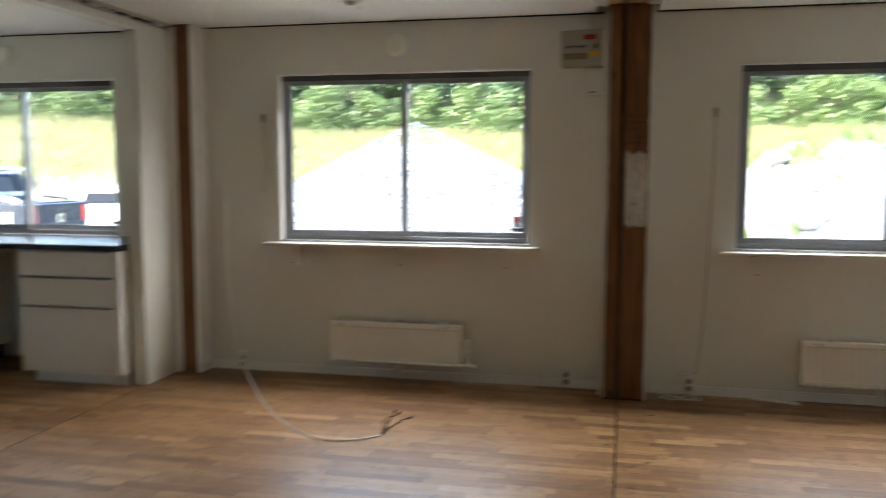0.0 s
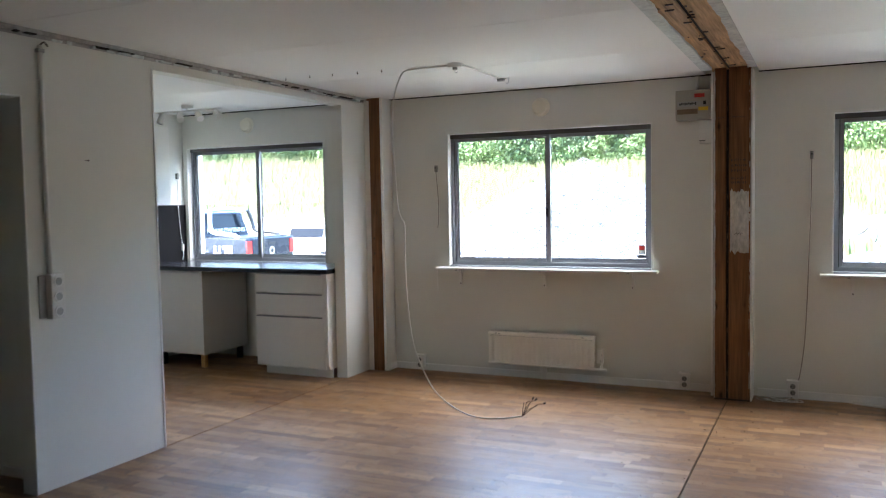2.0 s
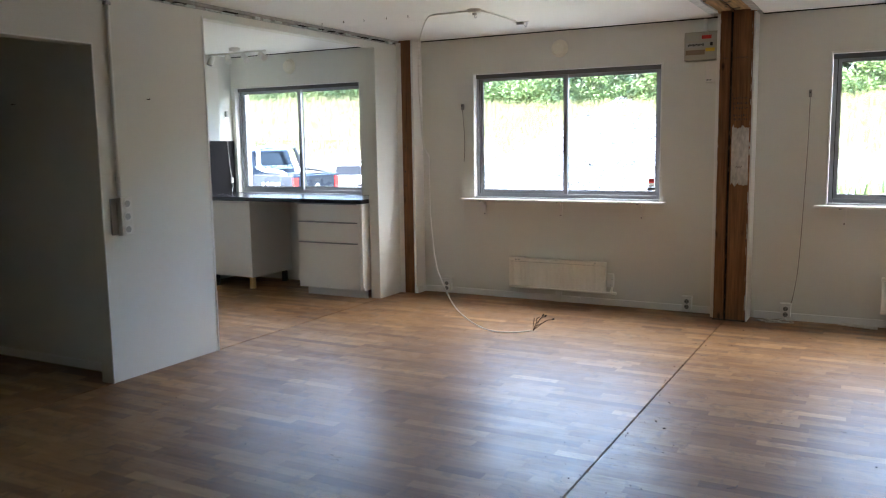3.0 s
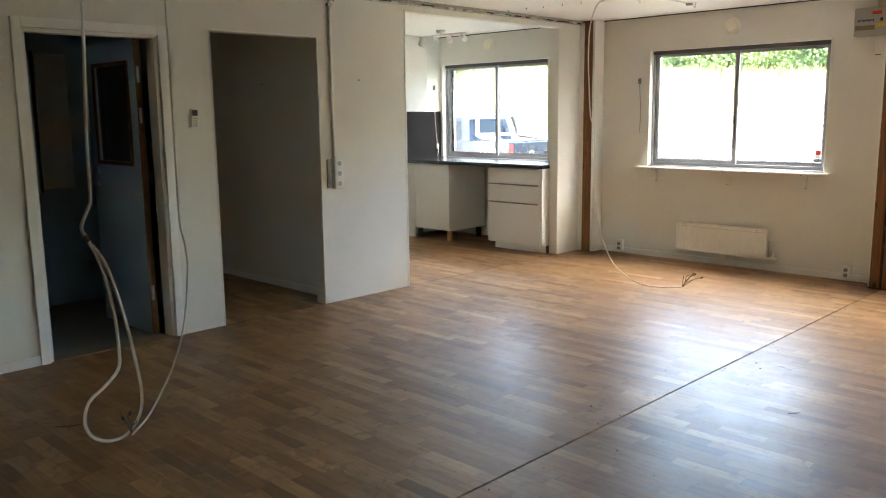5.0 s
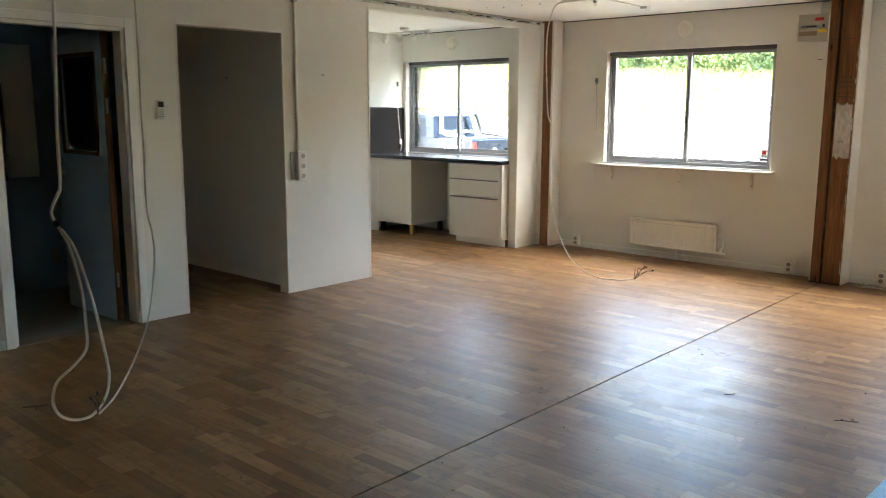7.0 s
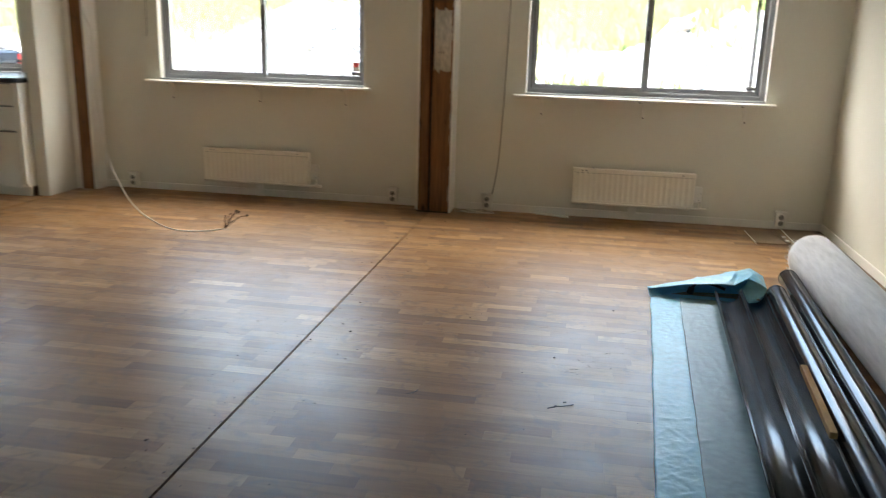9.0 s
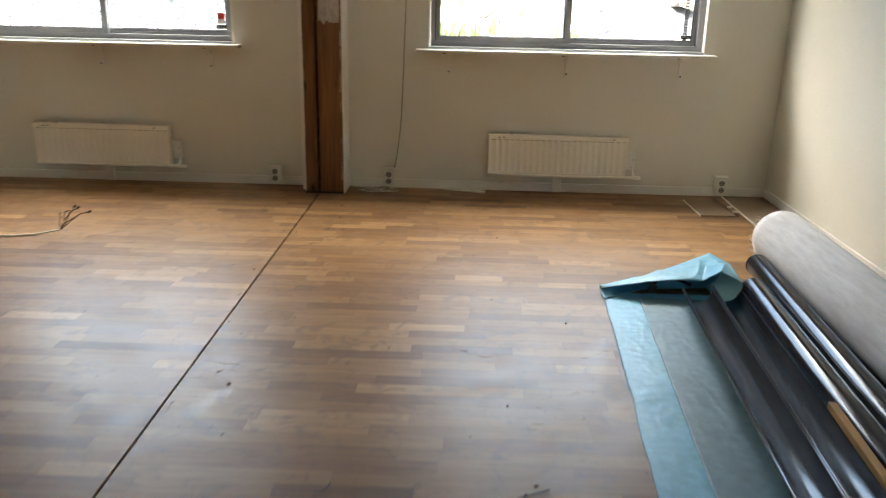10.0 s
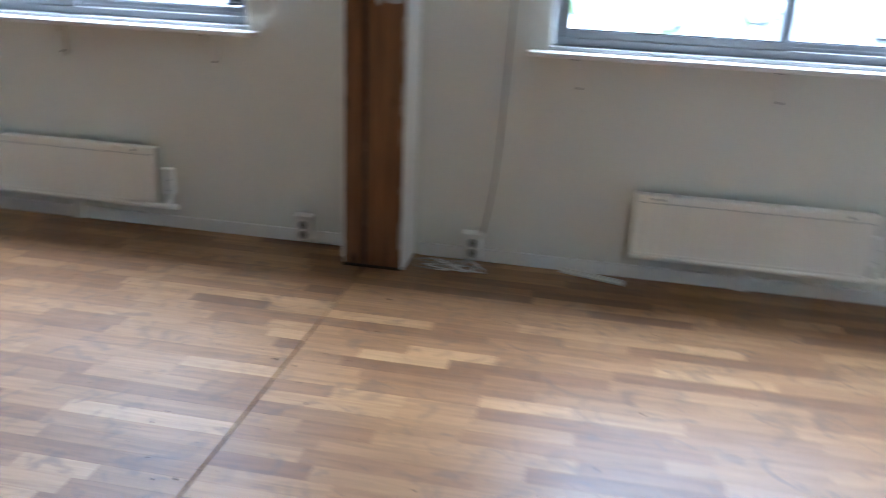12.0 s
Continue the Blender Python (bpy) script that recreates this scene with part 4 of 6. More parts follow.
# ---- ceiling fittings ----
ro = empty("ceiling_rose", (-1.80, 4.10, CZ), label="white ceiling rose with surface cables and a lamp hook", category="ceiling fitting")
part("rose", disc((-1.80, 4.10, CZ - 0.0005), (0, 0, -1), 0.052, 0.026, 28, 0.044, bevel=0.006), PLASTIC, ro)
part("plug_stub", disc((-1.80, 4.10, CZ - 0.0265), (0, 0, -1), 0.016, 0.014, 14), PLASTIC_G, ro)
part("hook", tube([(-1.80, 4.10, CZ - 0.04), (-1.80, 4.10, CZ - 0.055), (-1.79, 4.10, CZ - 0.062), (-1.782, 4.10, CZ - 0.052)], 0.0025, 6, 4), CHROME, ro)
part("surface_cable", tube([(-2.16, 4.12, CZ - 0.008), (-2.0, 4.115, CZ - 0.008), (-1.85, 4.102, CZ - 0.009)], 0.0065, 8, 4), CABLE, ro, smooth=True)
part("surface_cable", tube([(-1.76, 4.14, CZ - 0.009), (-1.765, 4.45, CZ - 0.007), (-1.768, 4.80, CZ - 0.007)], 0.0055, 8, 4), CABLE, ro, smooth=True)
lh = empty("lamp_hook", (-1.77, 4.88, CZ), label="small ceiling hook with a connector block", category="hook")
part("block", box(-1.80, -1.745, 4.855, 4.885, CZ - 0.022, CZ - 0.0005, 0.004), PLASTIC_G, lh)
part("plate", box(-1.83, -1.70, 4.868, 4.878, CZ - 0.004, CZ - 0.0004), PLASTIC, lh)
part("hook", tube([(-1.715, 4.872, CZ - 0.002), (-1.715, 4.872, CZ - 0.03), (-1.725, 4.872, CZ - 0.042), (-1.735, 4.872, CZ - 0.03)], 0.003, 6, 4), CHROME, lh)
for x, y in ((-3.105, 4.04), (-2.892, 4.03), (-2.714, 4.045), (-2.516, 4.053), (-2.336, 4.07)):
    cs = empty("ceiling_screw", (x, y, CZ), label="small dark screw sticking out of the ceiling", category="screw", group="row of ceiling screws")
    part("shank", disc((x, y, CZ), (0, 0, -1), 0.002, 0.012, 6), WIRE, cs)
    part("head", disc((x, y, CZ - 0.012), (0, 0, -1), 0.005, 0.004, 8), WIRE, cs)


def bare_ends(parent, at, way, n=5, size=0.08):
    """Stripped cores that curl apart, some with a small connector on the tip."""
    for k in range(n):
        d = Vector(way) * size + Vector((rng.uniform(-1, 1), rng.uniform(-1, 1), rng.uniform(-0.1, 1.1))) * size * 0.75
        side = Vector((rng.uniform(-1, 1), rng.uniform(-1, 1), rng.uniform(-0.2, 1))) * size * 0.3
        p = Vector(at)
        tip = p + d + side * 0.4
        tip.z = max(tip.z, 0.006)
        part("core", tube([p, p + d * 0.35 + Vector((0, 0, 0.015)), p + d * 0.8 + side, tip], 0.0024, 5, 5), WIRE, parent, "stripped dark core")
        if k % 2 == 0:
            part("connector", disc(tip, tuple(d.normalized()), 0.0062, 0.018, 8), BLACKP, parent, "small black connector")


ca = empty("hanging_cable", (-2.2, 4.1, 0), label="white cable hanging from ceiling to floor with stripped ends", category="cable")
part("sheath", tube([(-2.13, 4.12, CZ - 0.008), (-2.20, 4.11, 2.34), (-2.26, 4.1, 2.18), (-2.275, 4.1, 1.95), (-2.262, 4.1, 1.65), (-2.246, 4.1, 1.44), (-2.222, 4.1, 1.36), (-2.198, 4.1, 1.31), (-2.197, 4.1, 1.1), (-2.192, 4.1, 0.86),
                     (-2.155, 4.1, 0.53), (-2.095, 4.1, 0.36), (-1.99, 4.1, 0.185), (-1.86, 4.12, 0.075), (-1.72, 4.16, 0.014), (-1.55, 4.21, 0.007), (-1.42, 4.265, 0.02)], 0.0052, 8, 8), CABLE, ca, smooth=True)
bare_ends(ca, (-1.42, 4.265, 0.02), (0.7, 0.2, 0.45), 6, 0.10)

cb = empty("looped_cable", (-1.77, -0.3, 0), label="white cables hanging from the ceiling, looped at the floor", category="cable")
part("sheath", tube([(-1.77, -0.36, CZ), (-1.77, -0.36, 1.93), (-1.77, -0.385, 1.4), (-1.77, -0.39, 1.12), (-1.77, -0.405, 1.07), (-1.77, -0.44, 0.99), (-1.77, -0.41, 0.92), (-1.77, -0.37, 0.82), (-1.77, -0.33, 0.62), (-1.77, -0.318, 0.42), (-1.765, -0.33, 0.33),
                     (-1.76, -0.40, 0.265), (-1.76, -0.475, 0.21), (-1.76, -0.50, 0.12), (-1.76, -0.47, 0.045), (-1.755, -0.40, 0.008), (-1.75, -0.325, 0.014), (-1.75, -0.26, 0.08), (-1.75, -0.235, 0.18), (-1.75, -0.25, 0.33), (-1.755, -0.285, 0.55), (-1.76, -0.345, 0.80), (-1.765, -0.40, 0.91)], 0.0072, 8, 8), CABLE, cb, smooth=True)
part("second_sheath", tube([(-1.74, -0.30, 0.012), (-1.74, -0.22, 0.075), (-1.75, -0.135, 0.18), (-1.76, -0.06, 0.30), (-1.77, 0.008, 0.47), (-1.77, 0.045, 0.72), (-1.77, 0.04, 0.86), (-1.77, 0.02, 0.98), (-1.77, 0.02, 1.32), (-1.77, 0.02, 1.96), (-1.77, 0.01, CZ)], 0.0054, 8, 8), CABLE, cb, smooth=True)
part("tape", disc((-1.768, -0.43, 0.955), (0.1, 0.5, -0.85), 0.0125, 0.03, 10), BLACKP, cb, "black tape binding")
bare_ends(cb, (-1.74, -0.305, 0.02), (0.1, -0.1, 0.6), 4, 0.08)


# ---- kitchen ----
KF = 4.87                                    # front of the cabinets under the window
wt = empty("worktop", (-4.4, 5.2, 0.9), label="black laminate worktop running in front of the window", category="worktop")
bm = box(KX + 0.004, LX - 0.104, KF - 0.02, WY - 0.001, 0.885, 0.924, 0.003)
part("board", bm, WORKTOP, wt)
du = empty("drawer_cabinet", (-3.7, 5.1, 0), label="white three-drawer kitchen base unit with steel edge handles", category="cabinet")
part("carcass", box(-4.085, -3.345, KF + 0.021, WY - 0.03, 0.076, 0.884, 0.002), CABW, du)
part("plinth", box(-4.03, -3.345, KF + 0.06, KF + 0.076, 0.0, 0.0755), CABW, du)
for z0, z1 in ((0.716, 0.874), (0.522, 0.702), (0.078, 0.508)):
    f = part("drawer_front", box(-4.083, -3.375, KF, KF + 0.019, z0, z1, 0.0025), CABW, du)
    part("handle", box(-4.06, -3.40, KF - 0.022, KF + 0.004, z1 + 0.0005, z1 + 0.0105, 0.001), HANDLE, f, "slim steel edge handle")
part("end_filler", box(-3.373, -3.345, KF + 0.001, KF + 0.02, 0.105, 0.884), CABW, du)
bu = empty("base_cabinet", (-4.95, 5.1, 0), label="white kitchen base cabinet beside the empty appliance gap", category="cabinet")
part("carcass", box(-5.24, -4.695, KF + 0.021, WY - 0.03, 0.118, 0.884, 0.002), CABW, bu)
part("side_panel", box(-4.694, -4.678, KF + 0.001, WY - 0.03, 0.118, 0.884, 0.001), CABW, bu)
d = part("door", box(-5.235, -4.682, KF, KF + 0.019, 0.122, 0.868, 0.0025), CABW, bu)
part("handle", box(-5.21, -4.71, KF - 0.016, KF + 0.004, 0.8685, 0.872, 0.001), CHROME, d, "slim steel edge handle")
# front right leg is pine; the others are black to blend into painted-in shadow
for x, y in ((-4.72, KF + 0.05), (-5.2, KF + 0.05), (-4.72, 5.42), (-5.2, 5.42)):
    part("leg", box(x - 0.022, x + 0.022, y - 0.022, y + 0.022, 0.0, 0.1175, 0.002), PINE if y < 5 and x > -4.8 else BLACKP, bu, "short leg")
cu = empty("corner_filler", (-5.34, 4.9, 0), label="white filler panel in the kitchen corner", category="panel")
part("panel", box(KX + 0.004, -5.245, KF + 0.004, KF + 0.02, 0.0, 0.884, 0.002), CABW, cu)
uc = empty("wall_cabinet", (-5.25, 4.3, 1.5), label="white upper kitchen cabinet above the grey splashback", category="cabinet")
part("carcass", box(KX + 0.003, -5.07, 3.4, 4.92, 1.485, 2.195, 0.002), CABW, uc)
for y0 in (3.402, 4.162):
    part("door", box(-5.069, -5.05, y0, y0 + 0.756, 1.487, 2.193, 0.002), CABW, uc)
sp = empty("splashback", (KX, 4.6, 1.2), label="dark grey splashback panel above the worktop", category="splashback")
part("panel", box(KX + 0.002, KX + 0.012, 2.9, WY - 0.004, 0.9185, 1.4845, 0.001), SPLASH, sp)
wall_k = empty("hanging_lead", (KX, 5.4, 1.5), label="thin white lead with a wall plug above the splashback", category="cord")
part("plug", box(KX + 0.0005, KX + 0.03, 5.40, 5.425, 1.74, 1.80, 0.004), OUTLET, wall_k)
part("lead", tube([(KX + 0.02, 5.41, 1.745), (KX + 0.02, 5.405, 1.5), (KX + 0.022, 5.42, 1.25), (KX + 0.025, 5.44, 1.08), (KX + 0.03, 5.45, 1.0), (KX + 0.03, 5.43, 0.94)], 0.003, 6, 6), CABLE, wall_k, smooth=True)
part("connector", box(KX + 0.015, KX + 0.04, 5.43, 5.452, 1.03, 1.09, 0.004), PLASTIC, wall_k)
ap = empty("appliance_lead", (-4.3, 5.35, 0), label="white lead and plug lying in the empty appliance gap", category="cable")
part("lead", tube([(-4.12, 5.47, 0.55), (-4.125, 5.46, 0.3), (-4.13, 5.42, 0.12), (-4.2, 5.3, 0.02), (-4.35, 5.22, 0.008), (-4.28, 5.32, 0.008), (-4.16, 5.38, 0.01)], 0.006, 8, 6), CABLE, ap, smooth=True)
part("plug", box(-4.15, -4.11, 5.43, 5.47, 0.14, 0.24, 0.008), PLASTIC, ap)

tl = empty("track_light", (-4.75, 4.88, CZ), label="white ceiling track with four swivel spotlights", category="lamp")
part("base", disc((-4.785, 4.88, CZ - 0.0005), (0, 0, -1), 0.055, 0.03, 24, 0.05), PLASTIC, tl)
part("bar", tube([(-5.13, 4.88, CZ - 0.05), (-4.4, 4.88, CZ - 0.05)], 0.008, 8, 0), PLASTIC, tl)
part("stem", disc((-4.785, 4.88, CZ - 0.03), (0, 0, -1), 0.01, 0.018, 10), PLASTIC, tl)
for x, ax in ((-5.09, (-0.2, -0.3, -0.9)), (-4.87, (0.5, -0.45, -0.6)), (-4.66, (0.6, -0.3, -0.55)), (-4.45, (0.75, -0.3, -0.4))):
    s = part("spot", disc((x - ax[0] * 0.03, 4.88 - ax[1] * 0.03, CZ - 0.095 - ax[2] * 0.03), ax, 0.028, 0.085, 18, 0.031), PLASTIC, tl, "white spotlight head")
    part("lens", disc((x + ax[0] * 0.058, 4.88 + ax[1] * 0.058, CZ - 0.095 + ax[2] * 0.058), ax, 0.024, 0.004, 16), PLASTIC_G, s)
    part("joint", disc((x, 4.88, CZ - 0.05), (0, 0, -1), 0.005, 0.04, 8), PLASTIC, s)


# ---- materials stored by the east wall ----
SKEW = 0.055                                  # the bundle lies slightly askew to the wall


def along(x, y):
    return x + SKEW * (y - 3.5)


def sheet(x0, x1, y0, y1, nx, ny, z, amp, seed):
    bm = bmesh.new()
    grid = []
    for j in range(ny + 1):
        y = y0 + (y1 - y0) * j / ny
        row = []
        for i in range(nx + 1):
            x = along(x0 + (x1 - x0) * i / nx, y)
            w = 0.35 * noise.noise((x * 5, y * 3.5, seed)) - 0.25
            for q, (fx, fy) in enumerate(((9, 4), (4, 11), (15, 17))):
                w += 0.8 * max(0.0, 1 - 12 * abs(noise.noise((x * fx + y * 1.5, y * fy - x * 2, seed + 3 * q))))
            row.append(bm.verts.new((x + 0.006 * noise.noise((0, y * 4, seed)), y, z + amp * max(0.0, 0.4 + w))))
        grid.append(row)
    for a, b in zip(grid, grid[1:]):
        for i in range(nx):
            bm.faces.new((a[i], a[i + 1], b[i + 1], b[i]))
    ext = bmesh.ops.extrude_face_region(bm, geom=bm.faces[:])
    bmesh.ops.translate(bm, vec=(0, 0, 0.002), verts=[v for v in ext["geom"] if isinstance(v, bmesh.types.BMVert)])
    return bm


tp = empty("plastic_tarp", (1.7, 2, 0), label="crumpled light blue plastic sheet under pipes, end folded up", category="tarp")
part("sheet", sheet(1.35, 2.20, 0.2, 3.615, 110, 380, 0.001, 0.0020, 3), TARP, tp, smooth=True)
part("inner_sheet", sheet(1.50, 2.19, 0.2, 3.54, 80, 320, 0.006, 0.0019, 9), TARP_D, tp, "dusty grey-blue inner layer", smooth=True)
# the raised fold: the end of the sheet thrown back over the gutter ends as a low tent
def bend(points, u):
    """A rounded line through a few corners, u from 0 to 1."""
    n = len(points) - 1
    k = min(int(u * n), n - 1)
    f = u * n - k
    f = f + 0.35 * (f * f * (3 - 2 * f) - f)
    return Vector(points[k]).lerp(Vector(points[k + 1]), f)


LIP = ((1.352, 3.594, 0.031), (1.530, 3.550, 0.077), (1.672, 3.560, 0.085), (1.772, 3.550, 0.088), (1.836, 3.520, 0.146), (1.922, 3.490, 0.110))
REAR = ((1.340, 3.628, 0.030), (1.560, 3.755, 0.034), (1.745, 3.885, 0.052), (1.938, 4.040, 0.068), (1.966, 3.800, 0.090), (1.930, 3.505, 0.104))
FLOORED = ((1.347, 3.525, 0.006), (1.540, 3.655, 0.008), (1.720, 3.680, 0.008), (1.890, 3.700, 0.010), (1.925, 3.660, 0.012), (1.925, 3.600, 0.012))
bm = bmesh.new()
NU, NV, NB = 70, 22, 10
grid = []
for j in range(NV + NB + 1):
    row = []
    for i in range(NU + 1):
        u = i / NU
        lip, rear, low = bend(LIP, u), bend(REAR, u), bend(FLOORED, u)
        if j <= NV:
            v = j / NV
            p = lip.lerp(rear, v)
            puff = math.sin(math.pi * min(1.0, u / 0.98)) ** 0.7
            # a soft break a third of the way back, flat facets on both sides
            p.z += 0.036 * puff * (v / 0.32 if v < 0.32 else 1 - (v - 0.32) / 0.68)
            p.z += puff * min(1.0, 5 * v * (1 - v)) * (0.010 * noise.noise((u * 4, v * 2.5, 1)) + 0.008 * max(0.0, 1 - 5 * abs(noise.noise((u * 5 + v, v * 2 - u, 6)))))
            p.z += 0.004 * puff * max(0.0, 1 - 4 * v)
        else:
            w = (j - NV) / NB
            p = rear.lerp(low, w)
            p.z = low.z + (rear.z - low.z) * (1 - w) ** 2.2
            if w < 0.35:
                p += (rear - lip) * 0.05 * math.sin(math.pi * w / 0.35)
        row.append(bm.verts.new(p))
    grid.append(row)
for a, b in zip(grid, grid[1:]):
    for i in range(NU):
        bm.faces.new((a[i], a[i + 1], b[i + 1], b[i]))
ext = bmesh.ops.extrude_face_region(bm, geom=bm.faces[:])
bmesh.ops.translate(bm, vec=(0, 0, 0.0015), verts=[v for v in ext["geom"] if isinstance(v, bmesh.types.BMVert)])
part("fold", bm, TARP, tp, "raised fold of the sheet draped over the gutter ends", smooth=True)
# the corner that hangs down beside the gutter
bm = bmesh.new()
A, B, C, D = Vector((1.836, 3.522, 0.144)), Vector((1.926, 3.490, 0.110)), Vector((1.838, 3.440, 0.040)), Vector((1.800, 3.590, 0.052))
grid = []
for j in range(13):
    v = j / 12
    row = []
    for i in range(13):
        u = i / 12
        p = A.lerp(B, u).lerp(D.lerp(C, u), v)
        p.x += 0.022 * math.sin(math.pi * v) * (0.4 + 0.6 * u)
        p.z += 0.006 * math.sin(math.pi * u) * (1 - v) - 0.012 * math.sin(math.pi * u) * (v == 1)
        row.append(bm.verts.new(p))
    grid.append(row)
for a, b in zip(grid, grid[1:]):
    for i in range(12):
        bm.faces.new((a[i], a[i + 1], b[i + 1], b[i]))
ext = bmesh.ops.extrude_face_region(bm, geom=bm.faces[:])
bmesh.ops.translate(bm, vec=(0.0015, 0, 0), verts=[v for v in ext["geom"] if isinstance(v, bmesh.types.BMVert)])
part("flap", bm, TARP, tp, "hanging corner of the sheet", smooth=True)


def gutter(x, y0, y1, r, z, tilt=0.0, wall=0.004):
    """A half-round channel open to the top, with rolled rims."""
    bm = bmesh.new()
    rings = []
    for y in (y0, y1):
        c = along(x, y)
        outer = [(c - r * math.cos(math.pi * k / 14 + tilt), y, z + r - r * math.sin(math.pi * k / 14 + tilt)) for k in range(15)]
        inner = [(c - (r - wall) * math.cos(math.pi * k / 14 + tilt), y, z + r - (r - wall) * math.sin(math.pi * k / 14 + tilt)) for k in range(14, -1, -1)]
        rings.append([bm.verts.new(q) for q in outer + inner])
    n = len(rings[0])
    for k in range(n):
        bm.faces.new((rings[0][k], rings[0][(k + 1) % n], rings[1][(k + 1) % n], rings[1][k]))
    for ring in rings:
        for k in range(14):
            bm.faces.new((ring[k], ring[k + 1], ring[n - 2 - k], ring[n - 1 - k]))
    return bm


def rims(x, y0, y1, r, z, tilt):
    bm = bmesh.new()
    for a in (tilt, math.pi + tilt):
        tube([(along(x, y) - r * math.cos(a), y, z + r - r * math.sin(a)) for y in (y0, y1)], 0.008, 8, 0, bm=bm)
    return bm


for k, (x, y1, tilt) in enumerate(((1.735, 3.47, 0.05), (1.865, 3.50, -0.08))):
    g = empty("steel_gutter", (x, 2, 0), label="long black coated steel rain gutter, dusty, lying on the blue sheet", category="gutter", group="bundle of gutters and pipes")
    part("channel", gutter(x, 0.15, y1, 0.062, 0.018, tilt), STEELDUSTY, g, smooth=True)
    part("rim", rims(x, 0.15, y1, 0.062, 0.018, tilt), STEELBLK, g, "rolled gutter rim", smooth=True)
for k, (x, y1) in enumerate(((1.985, 3.54), (2.095, 3.88))):
    g = empty("steel_downpipe", (x, 2, 0), label="long glossy black round steel downpipe lying on the blue sheet", category="pipe", group="bundle of gutters and pipes")
    r = 0.05
    line = [(along(x, y), y, 0.018 + r) for y in (0.15, y1)]
    bm = tube(line, r, 28, 0)
    caps = [f for f in bm.faces if len(f.verts) > 4]
    bmesh.ops.delete(bm, geom=caps, context="FACES_ONLY")
    tube([(p[0], p[1], p[2]) for p in line], r - 0.003, 28, 0, bm=bm)
    part("pipe", bm, STEELBLK, g, smooth=True)
    part("fold_seam", tube([(along(x, y) + r * 0.8, y, 0.018 + r * 1.6) for y in (0.15, y1)], 0.003, 6, 0), STEELBLK, g, "folded lengthwise seam")
    part("cut_end", tube([(along(x, y), y, 0.018 + r) for y in (y1 - 0.012, y1 + 0.001)], r + 0.0012, 28, 0), STEELDUSTY, g, "scuffed pipe end")
sk = empty("wooden_stick", (1.8, 2, 0.1), label="rough yellow pine stick lying between the gutters and pipes", category="stick")
q = box(-0.013, 0.013, -0.30, 0.30, -0.012, 0.012, 0.003)
bmesh.ops.transform(q, matrix=pose(1.845, 2.13, 0.10, 0, 0, -4), verts=q.verts)
part("stick", q, PINE, sk)
bk = empty("gutter_bracket", (1.6, 3.56, 0), label="bent black gutter bracket poking out under the folded sheet", category="bracket")
q = box(-0.017, 0.017, -0.006, 0.006, -0.020, 0.020, 0.003)
bmesh.ops.transform(q, matrix=pose(1.556, 3.545, 0.052, 12, 14, 8), verts=q.verts)
part("hook", q, BLACKP, bk)
part("strap", tube([(1.560, 3.552, 0.064), (1.60, 3.62, 0.074), (1.67, 3.63, 0.072), (1.74, 3.60, 0.055)], 0.008, 6, 5), BLACKP, bk)

ROLL_R, RC = 0.138, 2.292
rl = empty("fleece_roll", (RC, 2, 0), label="thick roll of white geotextile fleece lying along the wall", category="roll")
bm = bmesh.new()
ys = [0.2 + (4.10 - 0.2) * k / 60 for k in range(61)]
rings = []
for y in ys:
    ring = []
    for k in range(48):
        a = 2 * math.pi * k / 48
        rr = ROLL_R + 0.0025 * noise.noise((math.cos(a) * 2, math.sin(a) * 2, y * 1.3)) + 0.0012 * noise.noise((a * 5, y * 9, 3))
        ring.append(bm.verts.new((RC + 0.02 * (y - 4.1) + rr * math.cos(a), y, ROLL_R + 0.002 + rr * math.sin(a))))
    rings.append(ring)
for a, b in zip(rings, rings[1:]):
    for k in range(48):
        bm.faces.new((a[k], a[(k + 1) % 48], b[(k + 1) % 48], b[k]))
for f in (rings[0], rings[-1]):
    bm.faces.new(f)
part("roll", bm, FLEECE, rl, smooth=True)
bm = bmesh.new()
spiral = []
for k in range(170):
    a, rr = k * 0.33, 0.03 + (ROLL_R - 0.034) * k / 170
    spiral.append((RC + rr * math.cos(a), 4.102, ROLL_R + 0.002 + rr * math.sin(a)))
part("layers", tube(spiral, 0.0022, 4, 0), PLASTIC_G, rl, "wound layers at the roll's end")
bm = bmesh.new()
for k in range(34):
    a = rng.uniform(2.3, 4.2)
    r0 = ROLL_R + 0.001
    p = Vector((RC + r0 * math.cos(a), 4.09, ROLL_R + r0 * math.sin(a)))
    tube([p, p + Vector((-0.012 * rng.random(), 0.012, 0.01 * rng.uniform(-1, 1))), p + Vector((-0.02 * rng.random(), 0.03 * rng.random(), 0.014 * rng.uniform(-1, 1)))], 0.0012, 4, 3, bm=bm)
part("frayed_edge", bm, FLEECE, rl, "frayed fibres")

hb = empty("hardboard_sheet", (2.25, 5.15, 0), label="small brown hardboard panel with a pale edge lying on the parquet", category="panel")
q = box(-0.118, 0.118, -0.19, 0.19, 0.0, 0.009, 0.0015)
bmesh.ops.transform(q, matrix=pose(2.262, 5.175, 0.0, 0, 0, 2), verts=q.verts)
part("panel", q, HARDBOARD, hb)
q = box(-0.122, -0.1185, -0.19, 0.19, 0.0, 0.010)
bmesh.ops.transform(q, matrix=pose(2.262, 5.175, 0.0, 0, 0, 2), verts=q.verts)
part("edge_band", q, PLASTIC, hb, "pale edge band")
hc = empty("hardboard_sheet", (2.5, 4.9, 0), label="long brown hardboard panel lying against the wall base", category="panel")
q = box(-0.135, 0.135, -0.62, 0.62, 0.0, 0.009, 0.0015)
